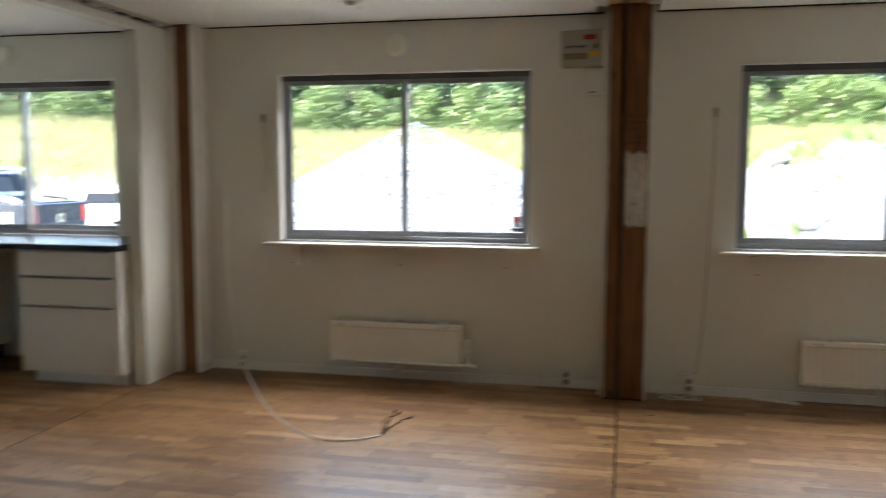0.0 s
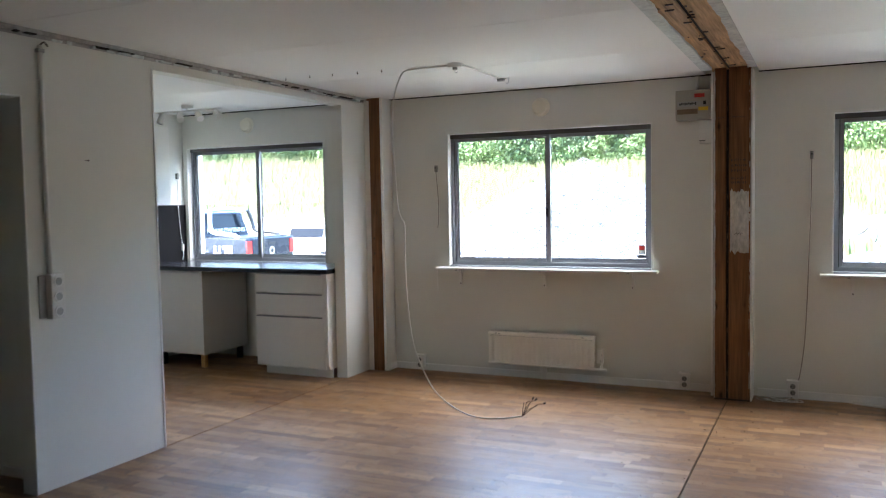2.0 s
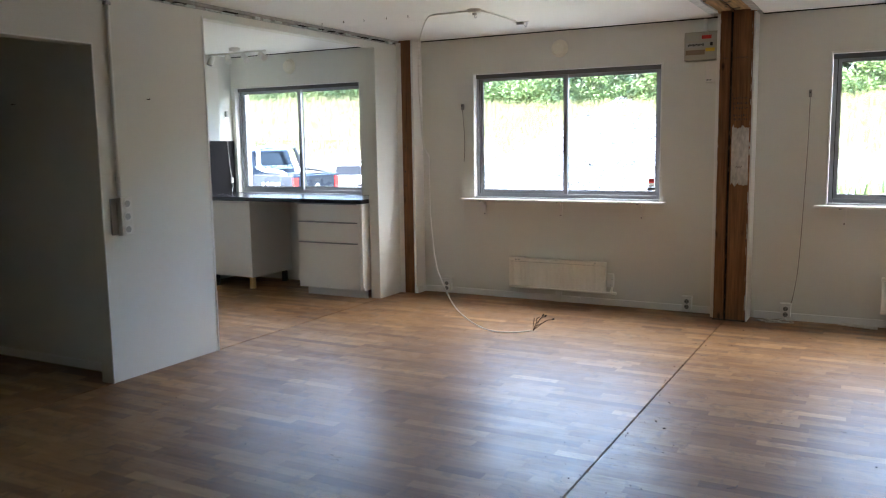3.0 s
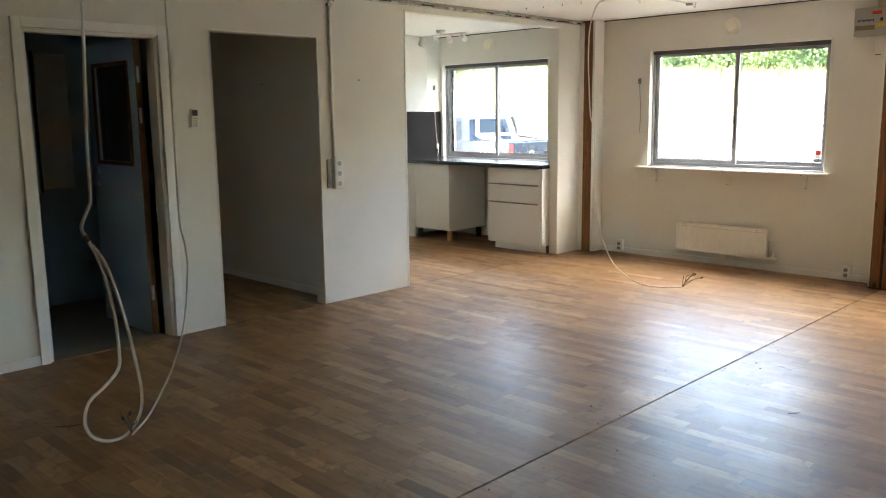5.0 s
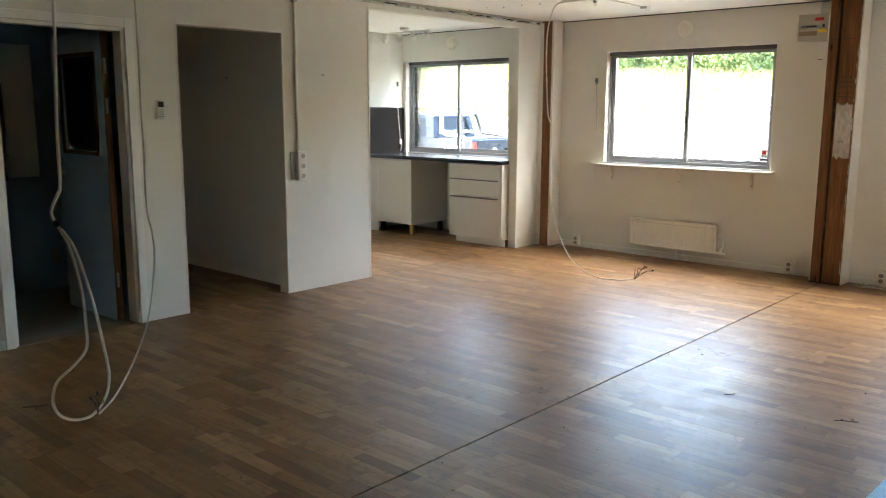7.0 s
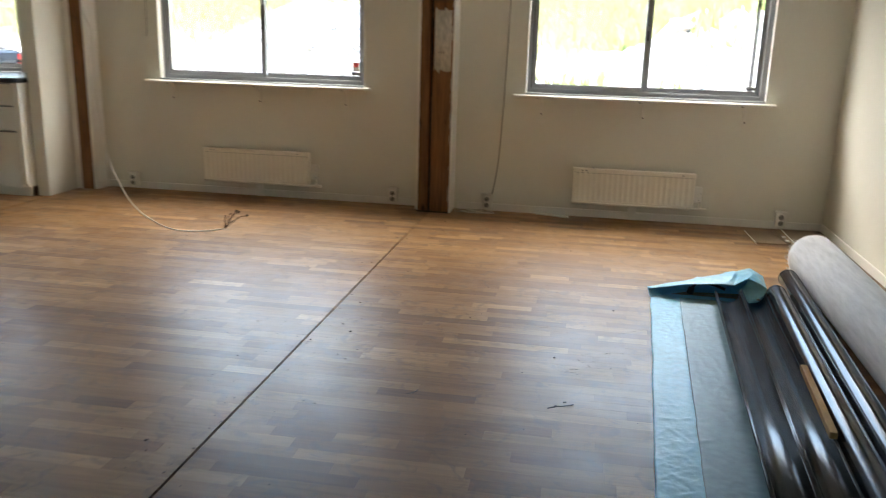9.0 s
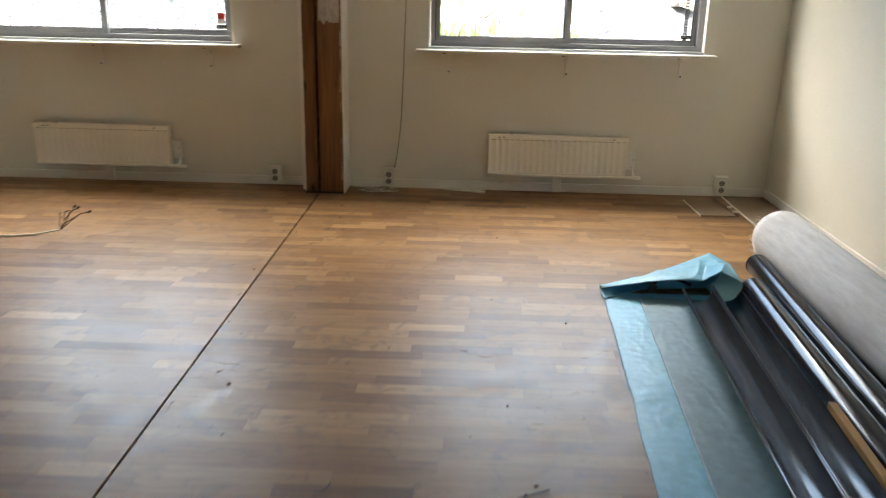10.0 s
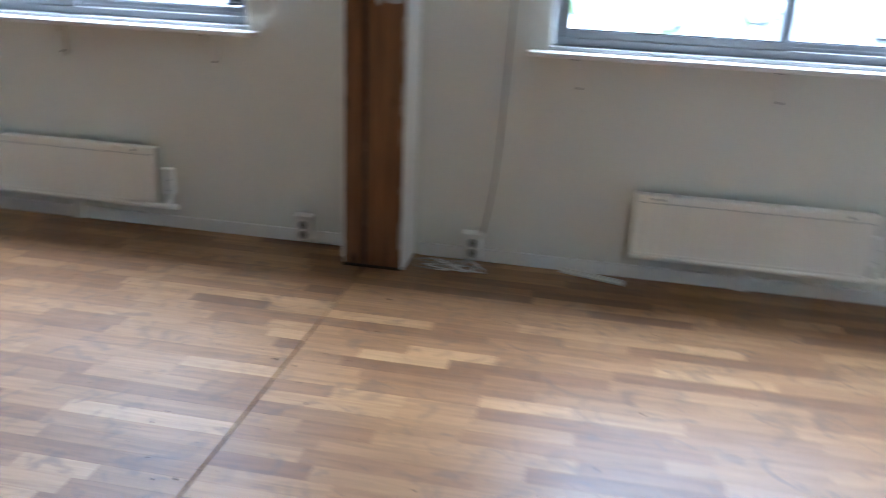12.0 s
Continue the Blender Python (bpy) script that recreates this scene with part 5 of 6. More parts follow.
bmesh.ops.transform(q, matrix=pose(2.553, 4.86, 0.0, 0, 0, 0), verts=q.verts)
part("panel", q, HARDBOARD, hc)
q = box(-0.139, -0.1355, -0.62, 0.62, 0.0, 0.010)
bmesh.ops.transform(q, matrix=pose(2.553, 4.86, 0.0, 0, 0, 0), verts=q.verts)
part("edge_band", q, PLASTIC, hc, "pale edge band")
hs = empty("wood_batten", (2.33, 5.2, 0), label="narrow brown batten with white blocks lying on the hardboard", category="batten")
q = box(-0.012, 0.012, -0.19, 0.19, 0.0, 0.018, 0.002)
bmesh.ops.transform(q, matrix=pose(2.352, 5.16, 0.0095, 0, 0, 4), verts=q.verts)
part("batten", q, HARDBOARD, hs)
for dy in (0.0, -0.11):
    q = box(-0.012, 0.012, -0.010, 0.010, 0.0, 0.010, 0.002)
    bmesh.ops.transform(q, matrix=pose(2.352, 5.10 + dy, 0.028, 0, 0, 20), verts=q.verts)
    part("block", q, PLASTIC, hs, "small white block")


# ---- litter on the floor ----
def chip(x, y, s, mat=SPECK):
    c = empty("wood_chip", (x, y, 0), label="small brown splinter lying on the parquet", category="debris", group="debris on the floor")
    bm = bmesh.new()
    bmesh.ops.create_icosphere(bm, subdivisions=1, radius=s)
    for v in bm.verts:
        v.co *= 0.7 + 0.6 * rng.random()
    bmesh.ops.scale(bm, vec=(1.0, 0.7, 0.35), verts=bm.verts)
    bmesh.ops.translate(bm, vec=(x, y, s * 0.3), verts=bm.verts)
    part("chip", bm, mat, c)


for x, y, s in ((-0.05, 2.62, 0.013), (0.02, 2.30, 0.008), (-0.6, 3.6, 0.008), (-0.2, 3.15, 0.010), (0.0, 4.72, 0.010), (-0.45, 4.0, 0.007), (0.62, 1.75, 0.007), (-0.03, 5.0, 0.012), (-1.2, 2.9, 0.007), (0.15, 1.2, 0.006), (-0.7, 1.0, 0.007)):
    chip(x, y, 0.7 * s)
tw = empty("metal_twig", (0.93, 2.04, 0), label="thin bent dark wire offcut lying on the parquet", category="debris")
part("wire", tube([(0.885, 2.022, 0.003), (0.915, 2.036, 0.006), (0.948, 2.055, 0.004), (0.980, 2.070, 0.006)], 0.0022, 6, 5), WIRE, tw)
part("barb", tube([(0.908, 2.030, 0.004), (0.914, 2.036, 0.010), (0.918, 2.044, 0.004)], 0.0028, 5, 4), WIRE, tw)
tw2 = empty("metal_twig", (0.365, 2.04, 0), label="thin curled dark wire offcut lying on the parquet", category="debris")
part("wire", tube([(0.348, 2.02, 0.003), (0.377, 2.035, 0.007), (0.384, 2.065, 0.004)], 0.0019, 6, 5), WIRE, tw2)
tw3 = empty("metal_twig", (-2.1, -0.4, 0), label="thin dark wire offcut lying on the parquet", category="debris")
part("wire", tube([(-2.13, -0.50, 0.003), (-2.08, -0.46, 0.008), (-2.07, -0.40, 0.003)], 0.003, 6, 5), WIRE, tw3)
part("barb", tube([(-2.12, -0.44, 0.003), (-2.08, -0.46, 0.010), (-2.04, -0.47, 0.003)], 0.0028, 5, 4), WIRE, tw3)
bm = bmesh.new()
for k in range(460):
    if k < 170:
        x, y = SEAM + rng.gauss(0, 0.14), rng.uniform(-0.6, 4.6)
    else:
        x, y = rng.uniform(-3.0, 1.3), rng.uniform(-0.8, 5.3)
    s = rng.uniform(0.0015, 0.0034) if k % 9 else rng.uniform(0.0036, 0.0060)
    m = pose(x, y, s * 0.4, rng.uniform(-20, 20), rng.uniform(-20, 20), rng.uniform(0, 180))
    bmesh.ops.create_cube(bm, size=s, matrix=m @ Matrix.Diagonal((rng.uniform(1, 2.2), 1, 0.6, 1)))
SCUFF = material("scuff_brown", (0.25, 0.175, 0.115), 0.8, vary=0.3, scale=30)
scuffs = bmesh.new()
for cx, cy, k in ((0.72, 3.33, 5), (0.77, 2.94, 6), (1.01, 2.63, 5), (1.10, 2.65, 4), (1.02, 2.51, 4), (0.94, 2.39, 6), (1.21, 2.97, 3), (0.60, 2.10, 4), (-0.10, 2.75, 8), (0.05, 2.72, 8), (-1.10, 3.05, 5), (-0.75, 2.6, 5), (-1.3, 1.6, 6), (-0.6, 1.1, 5)):
    for _ in range(k):
        x, y, a, r = cx + rng.uniform(-0.05, 0.05), cy + rng.uniform(-0.035, 0.035), rng.uniform(0, 6.28), rng.uniform(0.015, 0.04)
        tube([(x + r * math.cos(a + q * 0.4), y + 0.6 * r * math.sin(a + q * 0.4), 0.0006) for q in range(4)], 0.0005, 4, 2, bm=scuffs)
tagged(part("scuff_marks", scuffs, SCUFF), label="faint brown scuff marks scratched on the parquet", category="scuff marks", kind="stuff")
tagged(part("dirt_crumbs", bm, SPECK), label="scattered dark crumbs and dust on the parquet", category="dirt", kind="stuff")


# ---- outside ----
def land(x, y):
    """Height of the ground: a level yard, then a meadow that climbs to the woods."""
    t = min(1.0, max(0.0, (y - 21) / 36))
    s = t * t * (3 - 2 * t)
    left = math.exp(-((x + 42) / 10) ** 2)
    z = -0.5 + s * (4.3 + 1.5 * left) + 0.35 * s * noise.noise((x * 0.06, y * 0.06, 0))
    return z + 0.10 * noise.noise((x * 0.2, y * 0.2, 3)) * min(1, max(0, (y - 8) / 6))


def sheet_axis(lo, hi, near_lo, near_hi, fine, coarse):
    out, v = [], lo
    while v < hi:
        out.append(v)
        v += fine if near_lo <= v < near_hi else coarse
    return out + [hi]


bm = bmesh.new()
gx, gy = sheet_axis(-900, 900, -100, 60, 2.0, 40), sheet_axis(-900, 900, 4, 76, 1.5, 40)
vs = [[bm.verts.new((x, y, land(x, y))) for x in gx] for y in gy]
for a, b in zip(vs, vs[1:]):
    for i in range(len(gx) - 1):
        bm.faces.new((a[i], a[i + 1], b[i + 1], b[i]))
structure("ground", bm, GROUND, "pale gravelly yard rising into a dry summer meadow", "ground", smooth=True)


def heap(name, cx, cy, r, h, mat, label, category, seed, rough):
    """A tipped heap: a rounded cone with an uneven surface."""
    bm = bmesh.new()
    rows = []
    for j in range(40):
        q = j / 39
        row = []
        for k in range(90):
            a = 2 * math.pi * k / 90
            rr = r * q * (1 + 0.10 * noise.noise((math.cos(a) * 1.5, math.sin(a) * 1.5, seed)))
            x, y = cx + rr * math.cos(a), cy + rr * math.sin(a)
            z = h * (1 - q) ** 1.06 * (1 - 0.15 * math.exp(-(q / 0.12) ** 2)) + rough * (noise.noise((x * 0.9, y * 0.9, seed)) + 0.6 * noise.noise((x * 3.1, y * 3.1, seed))) * (1 - q * 0.7)
            row.append(bm.verts.new((x, y, land(cx, cy) - 0.15 + z + 0.1 * (1 - q))))
        rows.append(row)
    for a, b in zip(rows, rows[1:]):
        for k in range(90):
            bm.faces.new((a[k], a[(k + 1) % 90], b[(k + 1) % 90], b[k]))
    return tagged(part(name, bm, mat, smooth=True), label=label, category=category)


heap("gravel_heap", -4.35, 16.6, 6.3, 2.95, GRAVEL, "large heap of pale crushed stone in the yard", "gravel heap", 4, 0.10)
heap("rubble_heap", 4.0, 17.5, 6.2, 3.0, GRAVEL, "heap of pale rubble overgrown with weeds", "rubble heap", 9, 0.35)



def loose_stones(count, cx, cy, r, h):
    """Crushed stones lying on the near flank of a heap, in one mesh."""
    verts, faces = [], []
    for k in range(count):
        a, q = rng.uniform(3.0, 6.4), math.sqrt(rng.uniform(0.0, 0.95))
        x, y = cx + r * q * math.cos(a), cy + r * q * math.sin(a)
        z = land(cx, cy) - 0.05 + h * (1 - q) ** 1.06
        sz = rng.uniform(0.012, 0.030)
        i = len(verts)
        for d in ((1, 0, 0), (-1, 0, 0), (0, 1, 0), (0, -1, 0), (0, 0, 1), (0, 0, -1)):
            w = sz * rng.uniform(0.6, 1.4)
            verts.append((x + d[0] * w + rng.uniform(-0.3, 0.3) * sz, y + d[1] * w, z + d[2] * w * 0.8))
        faces += [(i + p, i + q2, i + t) for p in (0, 1) for q2 in (2, 3) for t in (4, 5)]
    me = bpy.data.meshes.new("crushed_stones")
    me.from_pydata(verts, [], faces)
    me.materials.append(GRAVEL)
    tagged(new("crushed_stones", me), label="loose pale crushed stones on the heap", category="gravel", kind="stuff")


loose_stones(20000, -4.35, 16.6, 6.3, 2.95)


def rock_mesh(seed):
    bm = bmesh.new()
    bmesh.ops.create_icosphere(bm, subdivisions=2, radius=1.0)
    for v in bm.verts:
        v.co *= 0.75 + 0.45 * noise.noise(v.co * 1.4 + Vector((seed * 9, 0, 0)))
        v.co.z *= 0.7
    me = bpy.data.meshes.new("rock")
    bm.to_mesh(me)
    bm.free()
    me.materials.append(STONE)
    return me


ROCKS = [rock_mesh(k) for k in range(4)]


def rock(x, y, s, lift=0.0):
    ob = new("boulder", ROCKS[rng.randrange(4)])
    ob.matrix_basis = pose(x, y, land(x, y) + lift + s * 0.25, rng.uniform(-20, 20), rng.uniform(-20, 20), rng.uniform(0, 360)) @ Matrix.Diagonal((s, s * rng.uniform(0.7, 1), s * rng.uniform(0.6, 0.9), 1))
    tagged(ob, label="rough pale boulder lying in the yard", category="boulder", group="boulders in the yard")


for k in range(46):
    rock(rng.uniform(-24, -13), rng.uniform(23.5, 27.5), rng.uniform(0.2, 0.6), rng.uniform(0, 0.7))
for k in range(40):
    a, q = rng.uniform(3.3, 6.1), rng.uniform(0.15, 0.95)
    rock(4.0 + 5.6 * q * math.cos(a), 17.5 + 5.6 * q * math.sin(a), rng.uniform(0.12, 0.42), 2.75 * (1 - q) + 0.02)
for k in range(14):
    a, q = rng.uniform(3.3, 6.1), rng.uniform(0.25, 0.95)
    rock(-4.35 + 5.9 * q * math.cos(a), 16.6 + 5.9 * q * math.sin(a), rng.uniform(0.06, 0.14), 2.75 * (1 - q))


def blades(name, count, pick, h0, h1, w, mat, label):
    """Many upright grass blades in one mesh."""
    verts, faces = [], []
    for k in range(count):
        x, y, z = pick()
        h, a, lean = rng.uniform(h0, h1), rng.uniform(0, math.pi), rng.uniform(-0.35, 0.35)
        dx, dy = w * math.cos(a), w * math.sin(a)
        i = len(verts)
        verts += [(x - dx, y - dy, z - 0.05), (x + dx, y + dy, z - 0.05), (x + dx * 0.6 + lean * h * 0.5, y + dy * 0.6, z + h * 0.6), (x + lean * h, y + dy, z + h)]
        faces += [(i, i + 1, i + 2), (i, i + 2, i + 3)]
    me = bpy.data.meshes.new(name)
    me.from_pydata(verts, [], faces)
    me.materials.append(mat)
    tagged(new(name, me), label=label, category="grass", kind="stuff")


def meadow():
    y = 31 + 27 * rng.random() ** 0.8
    x = rng.uniform(-1.05, 0.42) * (y + 6)
    return x, y, land(x, y)


def heap_weeds():
    a, q = rng.uniform(0, 6.28), rng.uniform(0.1, 1.0)
    x, y = 4.0 + 5.8 * q * math.cos(a), 17.5 + 5.8 * q * math.sin(a)
    if noise.noise((x * 0.7, y * 0.7, 2)) < 0.02:
        return x, y, -1.5
    return x, y, land(x, y) + 2.85 * (1 - q) - 0.1


def yard_weeds():
    x, y = rng.uniform(-22, 8), rng.uniform(19.5, 24)
    return x, y, land(x, y)


blades("meadow_grass", 42000, meadow, 0.25, 0.7, 0.028, GRASS, "tall dry yellow-green meadow grass")
blades("heap_weeds", 5000, heap_weeds, 0.15, 0.5, 0.035, WEED, "green weeds growing over the rubble heap")
blades("yard_weeds", 2200, yard_weeds, 0.15, 0.6, 0.03, WEED, "weeds and grass at the edge of the yard")


def crown_mesh(seed, height, spread, n, mat, size):
    r2 = random.Random(seed)
    centres = []
    for k in range(26):
        q = r2.random()
        a = r2.uniform(0, 6.28)
        d = spread * (0.25 + 0.75 * math.sin(math.pi * min(1, 0.12 + 0.88 * q) ** 0.8)) * r2.uniform(0.3, 1.0)
        centres.append((Vector((d * math.cos(a), d * math.sin(a), height * (0.12 + 0.86 * q))), r2.uniform(0.5, 1.15) * spread * 0.42))
    verts, faces = [], []
    for k in range(n):
        c, r = centres[r2.randrange(len(centres))]
        v = Vector((r2.gauss(0, 1), r2.gauss(0, 1), r2.gauss(0, 0.8)))
        v = c + v.normalized() * r * r2.uniform(0.55, 1.05)
        n1 = Vector((r2.uniform(-1, 1), r2.uniform(-1, 1), r2.uniform(-1, 1))).normalized()
        t1 = n1.orthogonal().normalized()
        t2 = n1.cross(t1)
        s = size * r2.uniform(0.6, 1.3)
        i = len(verts)
        verts += [v + t1 * s, v + t2 * s * 0.6, v - t1 * s, v - t2 * s * 0.6]
        faces.append((i, i + 1, i + 2, i + 3))
    me = bpy.data.meshes.new("crown")
    me.from_pydata([tuple(q) for q in verts], [], faces)
    me.materials.append(mat)
    return me


def trunk_bm(seed, h, r):
    r2 = random.Random(seed)
    bm = tube([(0, 0, -0.4), (r2.uniform(-0.1, 0.1), r2.uniform(-0.1, 0.1), h * 0.4), (r2.uniform(-0.3, 0.3), r2.uniform(-0.3, 0.3), h)], r, 7, 4, r_end=r * 0.2)
    for k in range(5):
        z, a = h * r2.uniform(0.3, 0.8), r2.uniform(0, 6.28)
        tube([(0, 0, z), (math.cos(a) * 0.8, math.sin(a) * 0.8, z + 0.6), (math.cos(a) * 1.8, math.sin(a) * 1.8, z + 1.5)], r * 0.35, 5, 3, bm=bm, r_end=r * 0.08)
    return bm


def tree_kind(seed, h, spread, n, mat, size, label, cat):
    t = empty("tree" if cat == "tree" else "bush", (0, 0, 0), label=label, category=cat, group="woods beyond the meadow")
    part("trunk", trunk_bm(seed, h * 0.75, h * 0.018), BARK, t)
    c = new("crown", crown_mesh(seed, h, spread, n, mat, size))
    c.parent = t
    return t


TREES = [tree_kind(k, 6.4 + 0.7 * k, 2.2 + 0.2 * k, 6500, LEAF, 0.125, "dense green broadleaf tree at the edge of the meadow", "tree") for k in range(3)]
BUSHES = [tree_kind(10 + k, 2.2 + 0.5 * k, 1.8, 2600, LEAF_L, 0.10, "light green bush in front of the woods", "bush") for k in range(2)]


def plant(kinds, spots):
    used = set()
    for x, y in spots:
        k = rng.randrange(len(kinds))
        s = rng.uniform(0.85, 1.2)
        m = pose(x, y, land(x, y) - 0.2, 0, 0, rng.uniform(0, 360)) @ Matrix.Scale(s, 4)
        if k in used:
            ob = copy_thing(kinds[k], m)
            ob.scale = (s, s, s)
        else:
            kinds[k].matrix_basis = m
            used.add(k)


plant(TREES, [(x + rng.uniform(-1.2, 1.2), 58 + 4.5 * row + rng.uniform(-1.5, 1.5)) for row in range(3) for x in [-78 + 2.8 * k for k in range(41)]])
plant(BUSHES, [(-66 + 2.9 * k + rng.uniform(-1, 1), 54.5 + rng.uniform(-1.5, 1.5)) for k in range(34)])
lp = empty("flag_pole", (-47, 54, 0), label="tall white pole on the meadow hill", category="pole")
part("pole", disc((-45.5, 53, land(-45.5, 53) - 0.2), (0, 0, 1), 0.16, 11, 14, 0.09), POLEM, lp)
part("footing", disc((-45.5, 53, land(-45.5, 53) - 0.25), (0, 0, 1), 0.35, 0.3, 14), GRAVEL, lp)


# ---- pickup truck and car in the yard ----
def profile(pts, y0, y1, inset=0.0, inset_z=0.8):
    """A side outline drawn in x and z, extruded across y; above inset_z it leans in."""
    bm = bmesh.new()
    rows = []
    for y, s in ((y0, 1), (y1, -1)):
        rows.append([bm.verts.new((x, y + s * inset * max(0.0, z - inset_z), z)) for x, z in pts])
    n = len(pts)
    for k in range(n):
        bm.faces.new((rows[0][k], rows[0][(k + 1) % n], rows[1][(k + 1) % n], rows[1][k]))
    bm.faces.new(rows[0])
    bm.faces.new(rows[1])
    bmesh.ops.bevel(bm, geom=[e for e in bm.edges], offset=0.03, segments=2, affect="EDGES", profile=0.5)
    return bm


def put(bm, m):
    bmesh.ops.transform(bm, matrix=m, verts=bm.verts)
    return bm


def wheel(parent, m, x, y, side, r=0.38):
    w = part("wheel", put(disc((x, y, r), (0, side, 0), r, 0.24, 30), m), RUBBER, parent, "black tyre")
    part("rim", put(disc((x, y + side * 0.2405, r), (0, side, 0), r * 0.66, 0.015, 24, r * 0.55), m), CHROME, w, "alloy rim")
    bm = bmesh.new()
    for k in range(5):
        a = 2 * math.pi * k / 5
        tube([(x + 0.05 * math.cos(a), y + side * 0.258, r + 0.05 * math.sin(a)), (x + 0.22 * math.cos(a), y + side * 0.25, r + 0.22 * math.sin(a))], 0.025, 6, 0, bm=bm)
    part("spokes", put(bm, m), ALU, w)


TM = pose(-12.05, 14.75, -0.5, 0, 0, 180) @ pose(0, -1.92, 0)     # x runs forward from the tail, y from the right side to the left
truck = empty("pickup_truck", (-14.6, 15.7, -0.5), label="dark blue pickup truck with white sport bar, parked outside", category="truck")
arch = lambda cx, r: [(cx - r * math.cos(math.pi * k / 8), 0.40 + r * math.sin(math.pi * k / 8)) for k in range(9)]
BW = 1.92
lower = [(0.02, 0.50)] + [(x, z) for x, z in arch(1.25, 0.46)] + arch(4.35, 0.46) + [(5.15, 0.45), (5.22, 0.90), (5.05, 1.10), (3.95, 1.20), (1.62, 1.20), (0.0, 1.18)]
part("body", put(profile(lower, 0.0, BW, 0.05, 0.75), TM), CARBLUE, truck)
part("bed_opening", put(box(0.06, 1.34, 0.12, BW - 0.12, 1.165, 1.209), TM), BLACKP, truck, "dark open load bed")
CAB = TM @ pose(-0.24, 0, 0)                                     # the cab and the bar behind it
cabp = [(1.62, 1.18), (1.76, 1.80), (2.10, 1.88), (3.10, 1.88), (3.95, 1.18)]
part("cab", put(profile(cabp, 0.05, BW - 0.05, 0.22, 1.18), CAB), CARBLUE, truck)
part("rear_window", put(put(box(-0.006, 0.006, 0.32, BW - 0.32, -0.24, 0.24, 0.003), pose(1.680, 0, 1.525, 0, 13, 0)), CAB), CARGLASS, truck, "dark rear window")
for s, yy in ((1, 0.05), (-1, BW - 0.05)):
    bm = bmesh.new()
    for a, b in (((1.98, 2.68)), ((2.76, 3.42))):
        q = [(a, 1.25), (b + 0.12 * (b > 3), 1.25), (b - 0.25 * (b > 3), 1.74), (a + 0.08, 1.74)]
        v = [bm.verts.new((x, yy + s * 0.22 * (z - 1.18) - s * 0.012, z)) for x, z in q]
        f = bm.faces.new(v)
        e = bmesh.ops.extrude_face_region(bm, geom=[f])
        bmesh.ops.translate(bm, vec=(0, s * 0.006, 0), verts=[g for g in e["geom"] if isinstance(g, bmesh.types.BMVert)])
    part("side_window", put(bm, CAB), CARGLASS, truck, "dark side windows")
for y, e in ((0.14, 0.10), (BW - 0.14, -0.10)):
    part("sport_bar", put(tube([(1.52, y + e, 1.86), (1.47, y + e * 0.5, 1.72), (1.43, y, 1.50), (1.38, y, 1.36), (1.22, y, 1.30), (0.95, y, 1.285), (0.68, y, 1.25), (0.55, y, 1.17)], 0.05, 10, 5), CAB), BLACKP if y < 1 else CARWHITE, truck, "tubular sport bar", smooth=True)
part("sport_bar_top", put(tube([(1.52, 0.24, 1.86), (1.53, BW / 2, 1.90), (1.52, BW - 0.24, 1.86)], 0.045, 10, 5), CAB), CHROME, truck, smooth=True)
for y in (0.02, BW - 0.20):
    part("tail_lamp", put(box(-0.025, 0.10, y, y + 0.18, 0.78, 1.12, 0.01), TM), TAILRED, truck, "red tail lamp")
tgate = part("tailgate", put(box(-0.02, 0.02, 0.22, BW - 0.22, 0.58, 1.17, 0.015), TM), CARBLUE, truck)
part("handle", put(box(-0.035, -0.0205, BW / 2 - 0.14, BW / 2 + 0.14, 1.02, 1.07, 0.005), TM), BLACKP, tgate, "black tailgate handle")
part("emblem", put(disc((-0.0205, BW / 2, 0.86), (-1, 0, 0), 0.10, 0.012, 24), TM), CHROME, tgate, "round chrome emblem")
part("emblem_ring", put(disc((-0.033, BW / 2, 0.86), (-1, 0, 0), 0.055, 0.004, 20), TM), CARBLUE, tgate)
part("bumper", put(box(-0.12, 0.03, 0.10, BW - 0.10, 0.42, 0.555, 0.03), TM), CHROME, truck, "chrome rear bumper")
bm = bmesh.new()
for a, b, z0, z1 in ((0.42, 0.47, 0.72, 0.95), (0.50, 0.56, 0.72, 0.95), (0.60, 0.72, 0.88, 0.95), (0.60, 0.65, 0.72, 0.86), (0.76, 0.98, 0.72, 0.78), (0.42, 0.98, 0.64, 0.67), (0.78, 0.83, 0.78, 0.95), (0.92, 0.98, 0.78, 0.95)):
    box(a, b, BW - 0.02, BW + 0.004, z0 + 0.06, z1 + 0.06, bm=bm)
part("side_logo", put(bm, TM), CARWHITE, truck, "white company logo shapes on the bed side")
for x in (1.25, 4.35):
    wheel(truck, TM, x, BW - 0.26, 1)
    wheel(truck, TM, x, 0.26, -1)
    part("wheel_arch", put(tube([(q[0], BW + 0.003, q[1]) for q in arch(x, 0.47)], 0.03, 6, 2), TM), CARBLUE, truck, smooth=True)
part("mirror", put(box(3.30, 3.45, BW - 0.02, BW + 0.18, 1.18, 1.36, 0.03), TM), CARBLUE, truck)
txt = bpy.data.curves.new("lettering", "FONT")
txt.body, txt.size, txt.extrude, txt.align_x, txt.align_y = "MASKINUTHYRNING", 0.155, 0.002, "CENTER", "CENTER"
tob = new("lettering_source", txt)
bpy.context.view_layer.update()
tme = bpy.data.meshes.new_from_object(tob.evaluated_get(bpy.context.evaluated_depsgraph_get()))
bpy.data.objects.remove(tob)
tme.materials.append(CARWHITE)
let = new("lettering", tme)
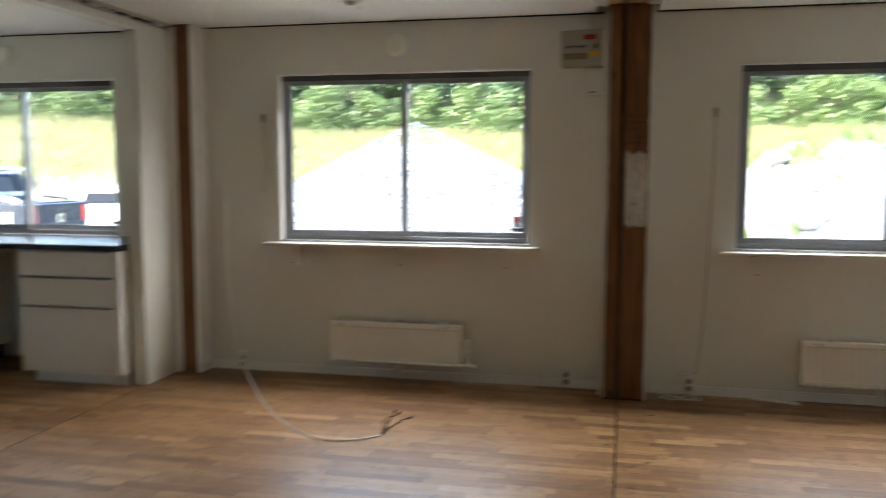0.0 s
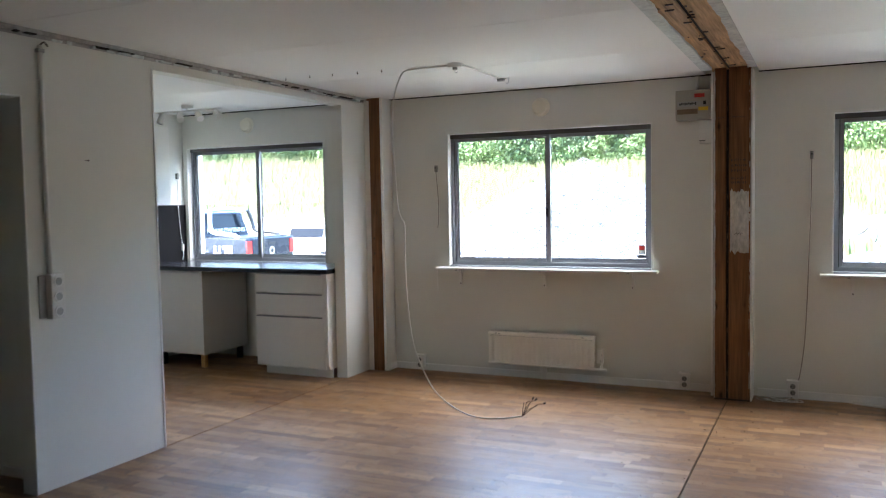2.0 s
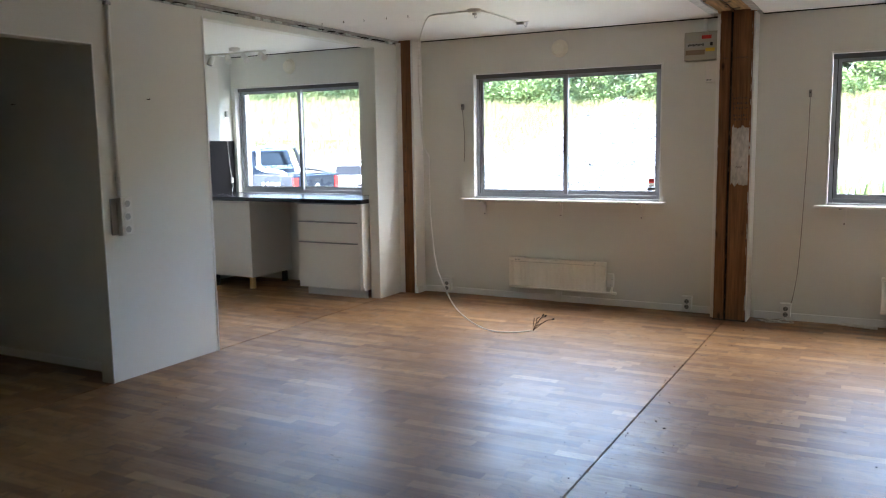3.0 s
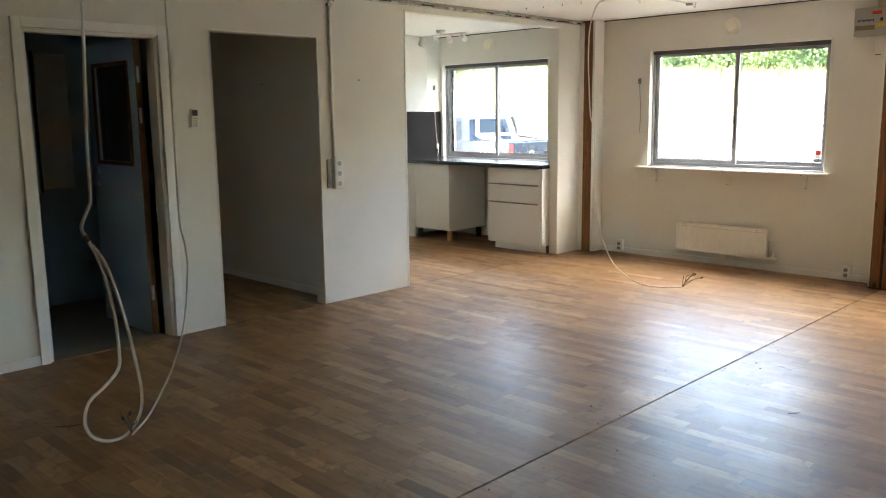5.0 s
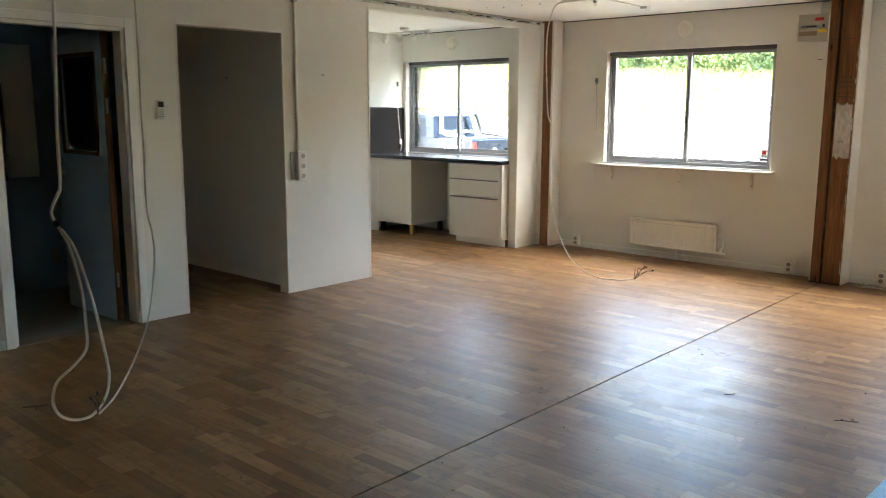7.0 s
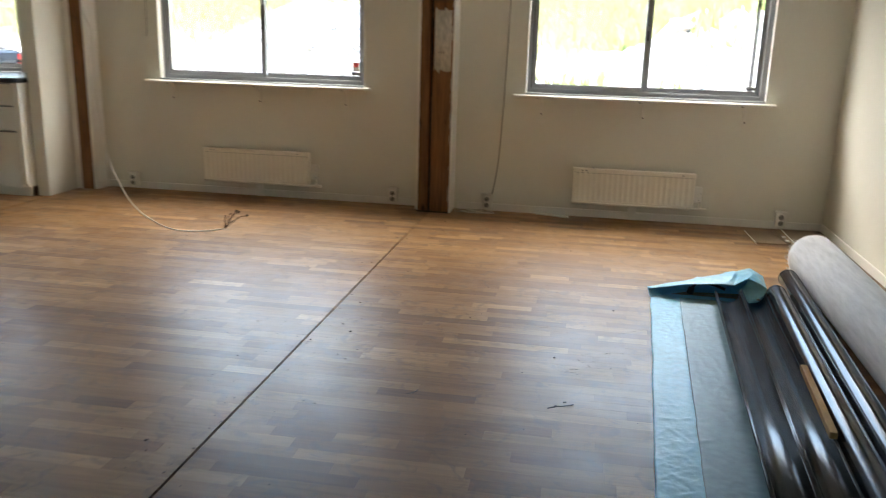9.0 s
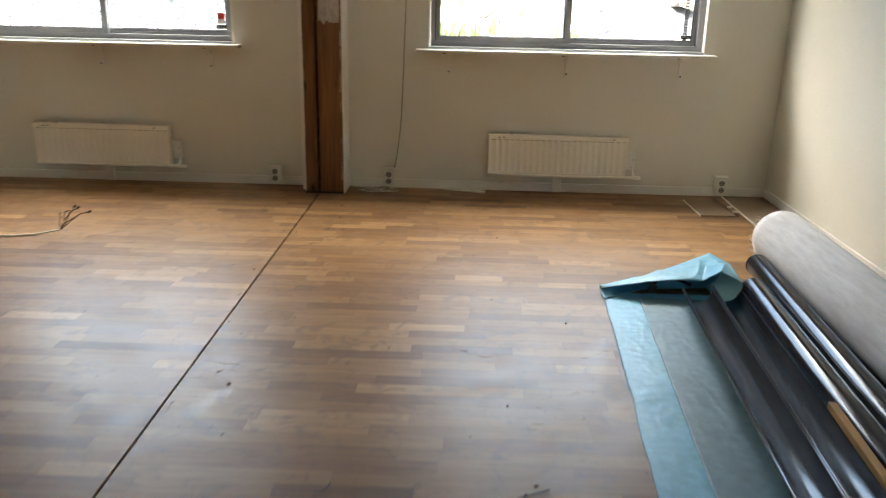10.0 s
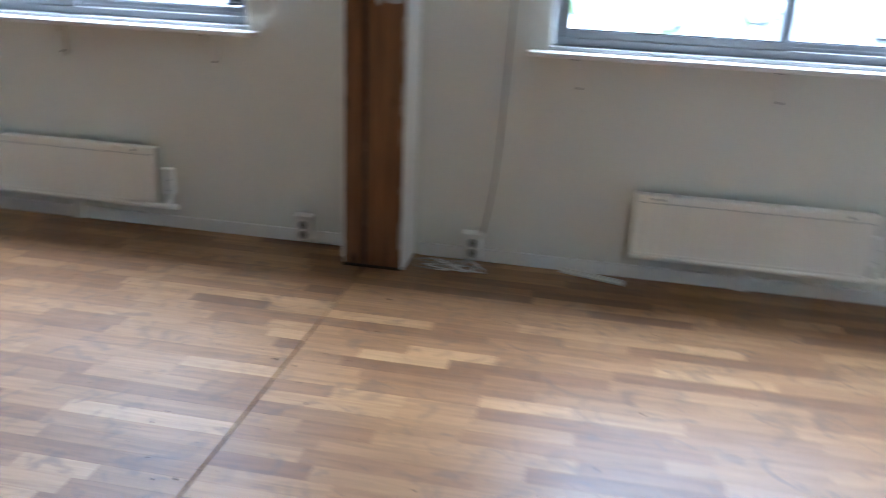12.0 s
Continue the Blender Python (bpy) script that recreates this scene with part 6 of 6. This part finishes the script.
let.matrix_basis = CAB @ pose(1.610, BW / 2, 1.35, 0, 13, 0) @ pose(0, 0, 0, 90, 0, -90)
let.parent = truck
let.matrix_parent_inverse = truck.matrix_basis.inverted()
let["label"] = "white lettering across the rear window"

CM = pose(-13.1, 18.6, -0.5, 0, 0, 106)
car = empty("white_car", (-13.1, 18.6, -0.5), label="white car parked beside the pickup truck", category="car")
clow = [(0.0, 0.35)] + arch(0.75, 0.36) + arch(3.3, 0.36) + [(4.05, 0.35), (4.1, 0.7), (3.9, 0.85), (3.0, 0.95), (0.1, 0.95), (0.0, 0.7)]
part("body", put(profile(clow, -0.85, 0.85, 0.05, 0.6), CM), CARWHITE, car)
part("cabin", put(profile([(0.15, 0.93), (0.55, 1.38), (2.1, 1.42), (3.0, 0.93)], -0.8, 0.8, 0.25, 0.9), CM), CARWHITE, car)
part("rear_window", put(put(box(-0.006, 0.006, -0.50, 0.50, -0.17, 0.17, 0.003), pose(0.338, 0, 1.165, 0, 41.6, 0)), CM), CARGLASS, car, "dark rear window")
part("roof", put(box(0.62, 2.0, -0.62, 0.62, 1.40, 1.445, 0.015), CM), CARWHITE, car)
for x in (0.75, 3.3):
    wheel(car, CM, x, 0.60, 1, 0.31)
    wheel(car, CM, x, -0.60, -1, 0.31)


# ---- floor: dark bed and oak strips ----
floor = structure("floor", box(KX, RX, BACK, WY, -0.16, -0.0125), SUBFLOOR, "varnished oak strip parquet with two dark joints", "floor")
structure("floor_side_room", box(KX + 0.03, LX - 0.1, -1.7, 0.9, -0.0124, 0.001), VINYL, "dark grey vinyl floor of the side room", "floor")
ROW = 0.0665
LENGTHS = (0.22, 0.30, 0.38, 0.47, 0.56)


def strip_verts(x0, x1, y0, y1):
    b, g, z0 = 0.00025, 0.0, -0.012
    x0, x1, y0, y1 = x0 + g, x1 - g, y0 + g, y1 - g
    lo = [(x0, y0, z0), (x1, y0, z0), (x1, y1, z0), (x0, y1, z0)]
    mid = [(x0, y0, -b), (x1, y0, -b), (x1, y1, -b), (x0, y1, -b)]
    top = [(x0 + b, y0 + b, 0), (x1 - b, y0 + b, 0), (x1 - b, y1 - b, 0), (x0 + b, y1 - b, 0)]
    return lo + mid + top


STRIP_FACES = [(8, 9, 10, 11)] + [(4 + k, 4 + (k + 1) % 4, 8 + (k + 1) % 4, 8 + k) for k in range(4)] + [(k, (k + 1) % 4, 4 + (k + 1) % 4, 4 + k) for k in range(4)]
shared = {}
jv, jf = [], []
frng = random.Random(11)
laid = 0
for x_lo, x_hi, y_lo, y_hi in ((LX - 0.004, SEAM - 0.0045, BACK, WY), (SEAM + 0.0045, RX, BACK, WY), (KX, LX - 0.014, 0.96, WY)):
    y = y_hi
    while y > y_lo + 0.01:
        y0 = max(y_lo, y - ROW)
        x = x_lo
        first = True
        while x < x_hi - 0.001:
            ln = frng.choice(LENGTHS)
            if first:
                ln *= frng.uniform(0.3, 1.0)
            x1 = x + ln
            if x_hi - x1 < 0.08:
                x1 = x_hi
            near = 0.0 < x and x1 < 1.42 and 1.9 < y0 < 5.1 and not first and x1 != x_hi and laid < 300
            if near:
                if ln not in shared:
                    me = bpy.data.meshes.new("strip")
                    me.from_pydata(strip_verts(0, ln, 0, ROW), [], STRIP_FACES)
                    me.materials.append(STRIP_M)
                    shared[ln] = me
                ob = new("strip", shared[ln])
                ob.location = (x, y0, 0)
                ob.parent = floor
                laid += 1
            else:
                i = len(jv)
                jv += strip_verts(x, x1, y0, y)
                jf += [tuple(i + q for q in f) for f in STRIP_FACES]
            x, first = x1, False
        y = y0
me = bpy.data.meshes.new("strips")
me.from_pydata(jv, [], jf)
me.materials.append(STRIP_J)
rest = new("strips", me)
rest.parent = floor
tagged(rest, kind="stuff")
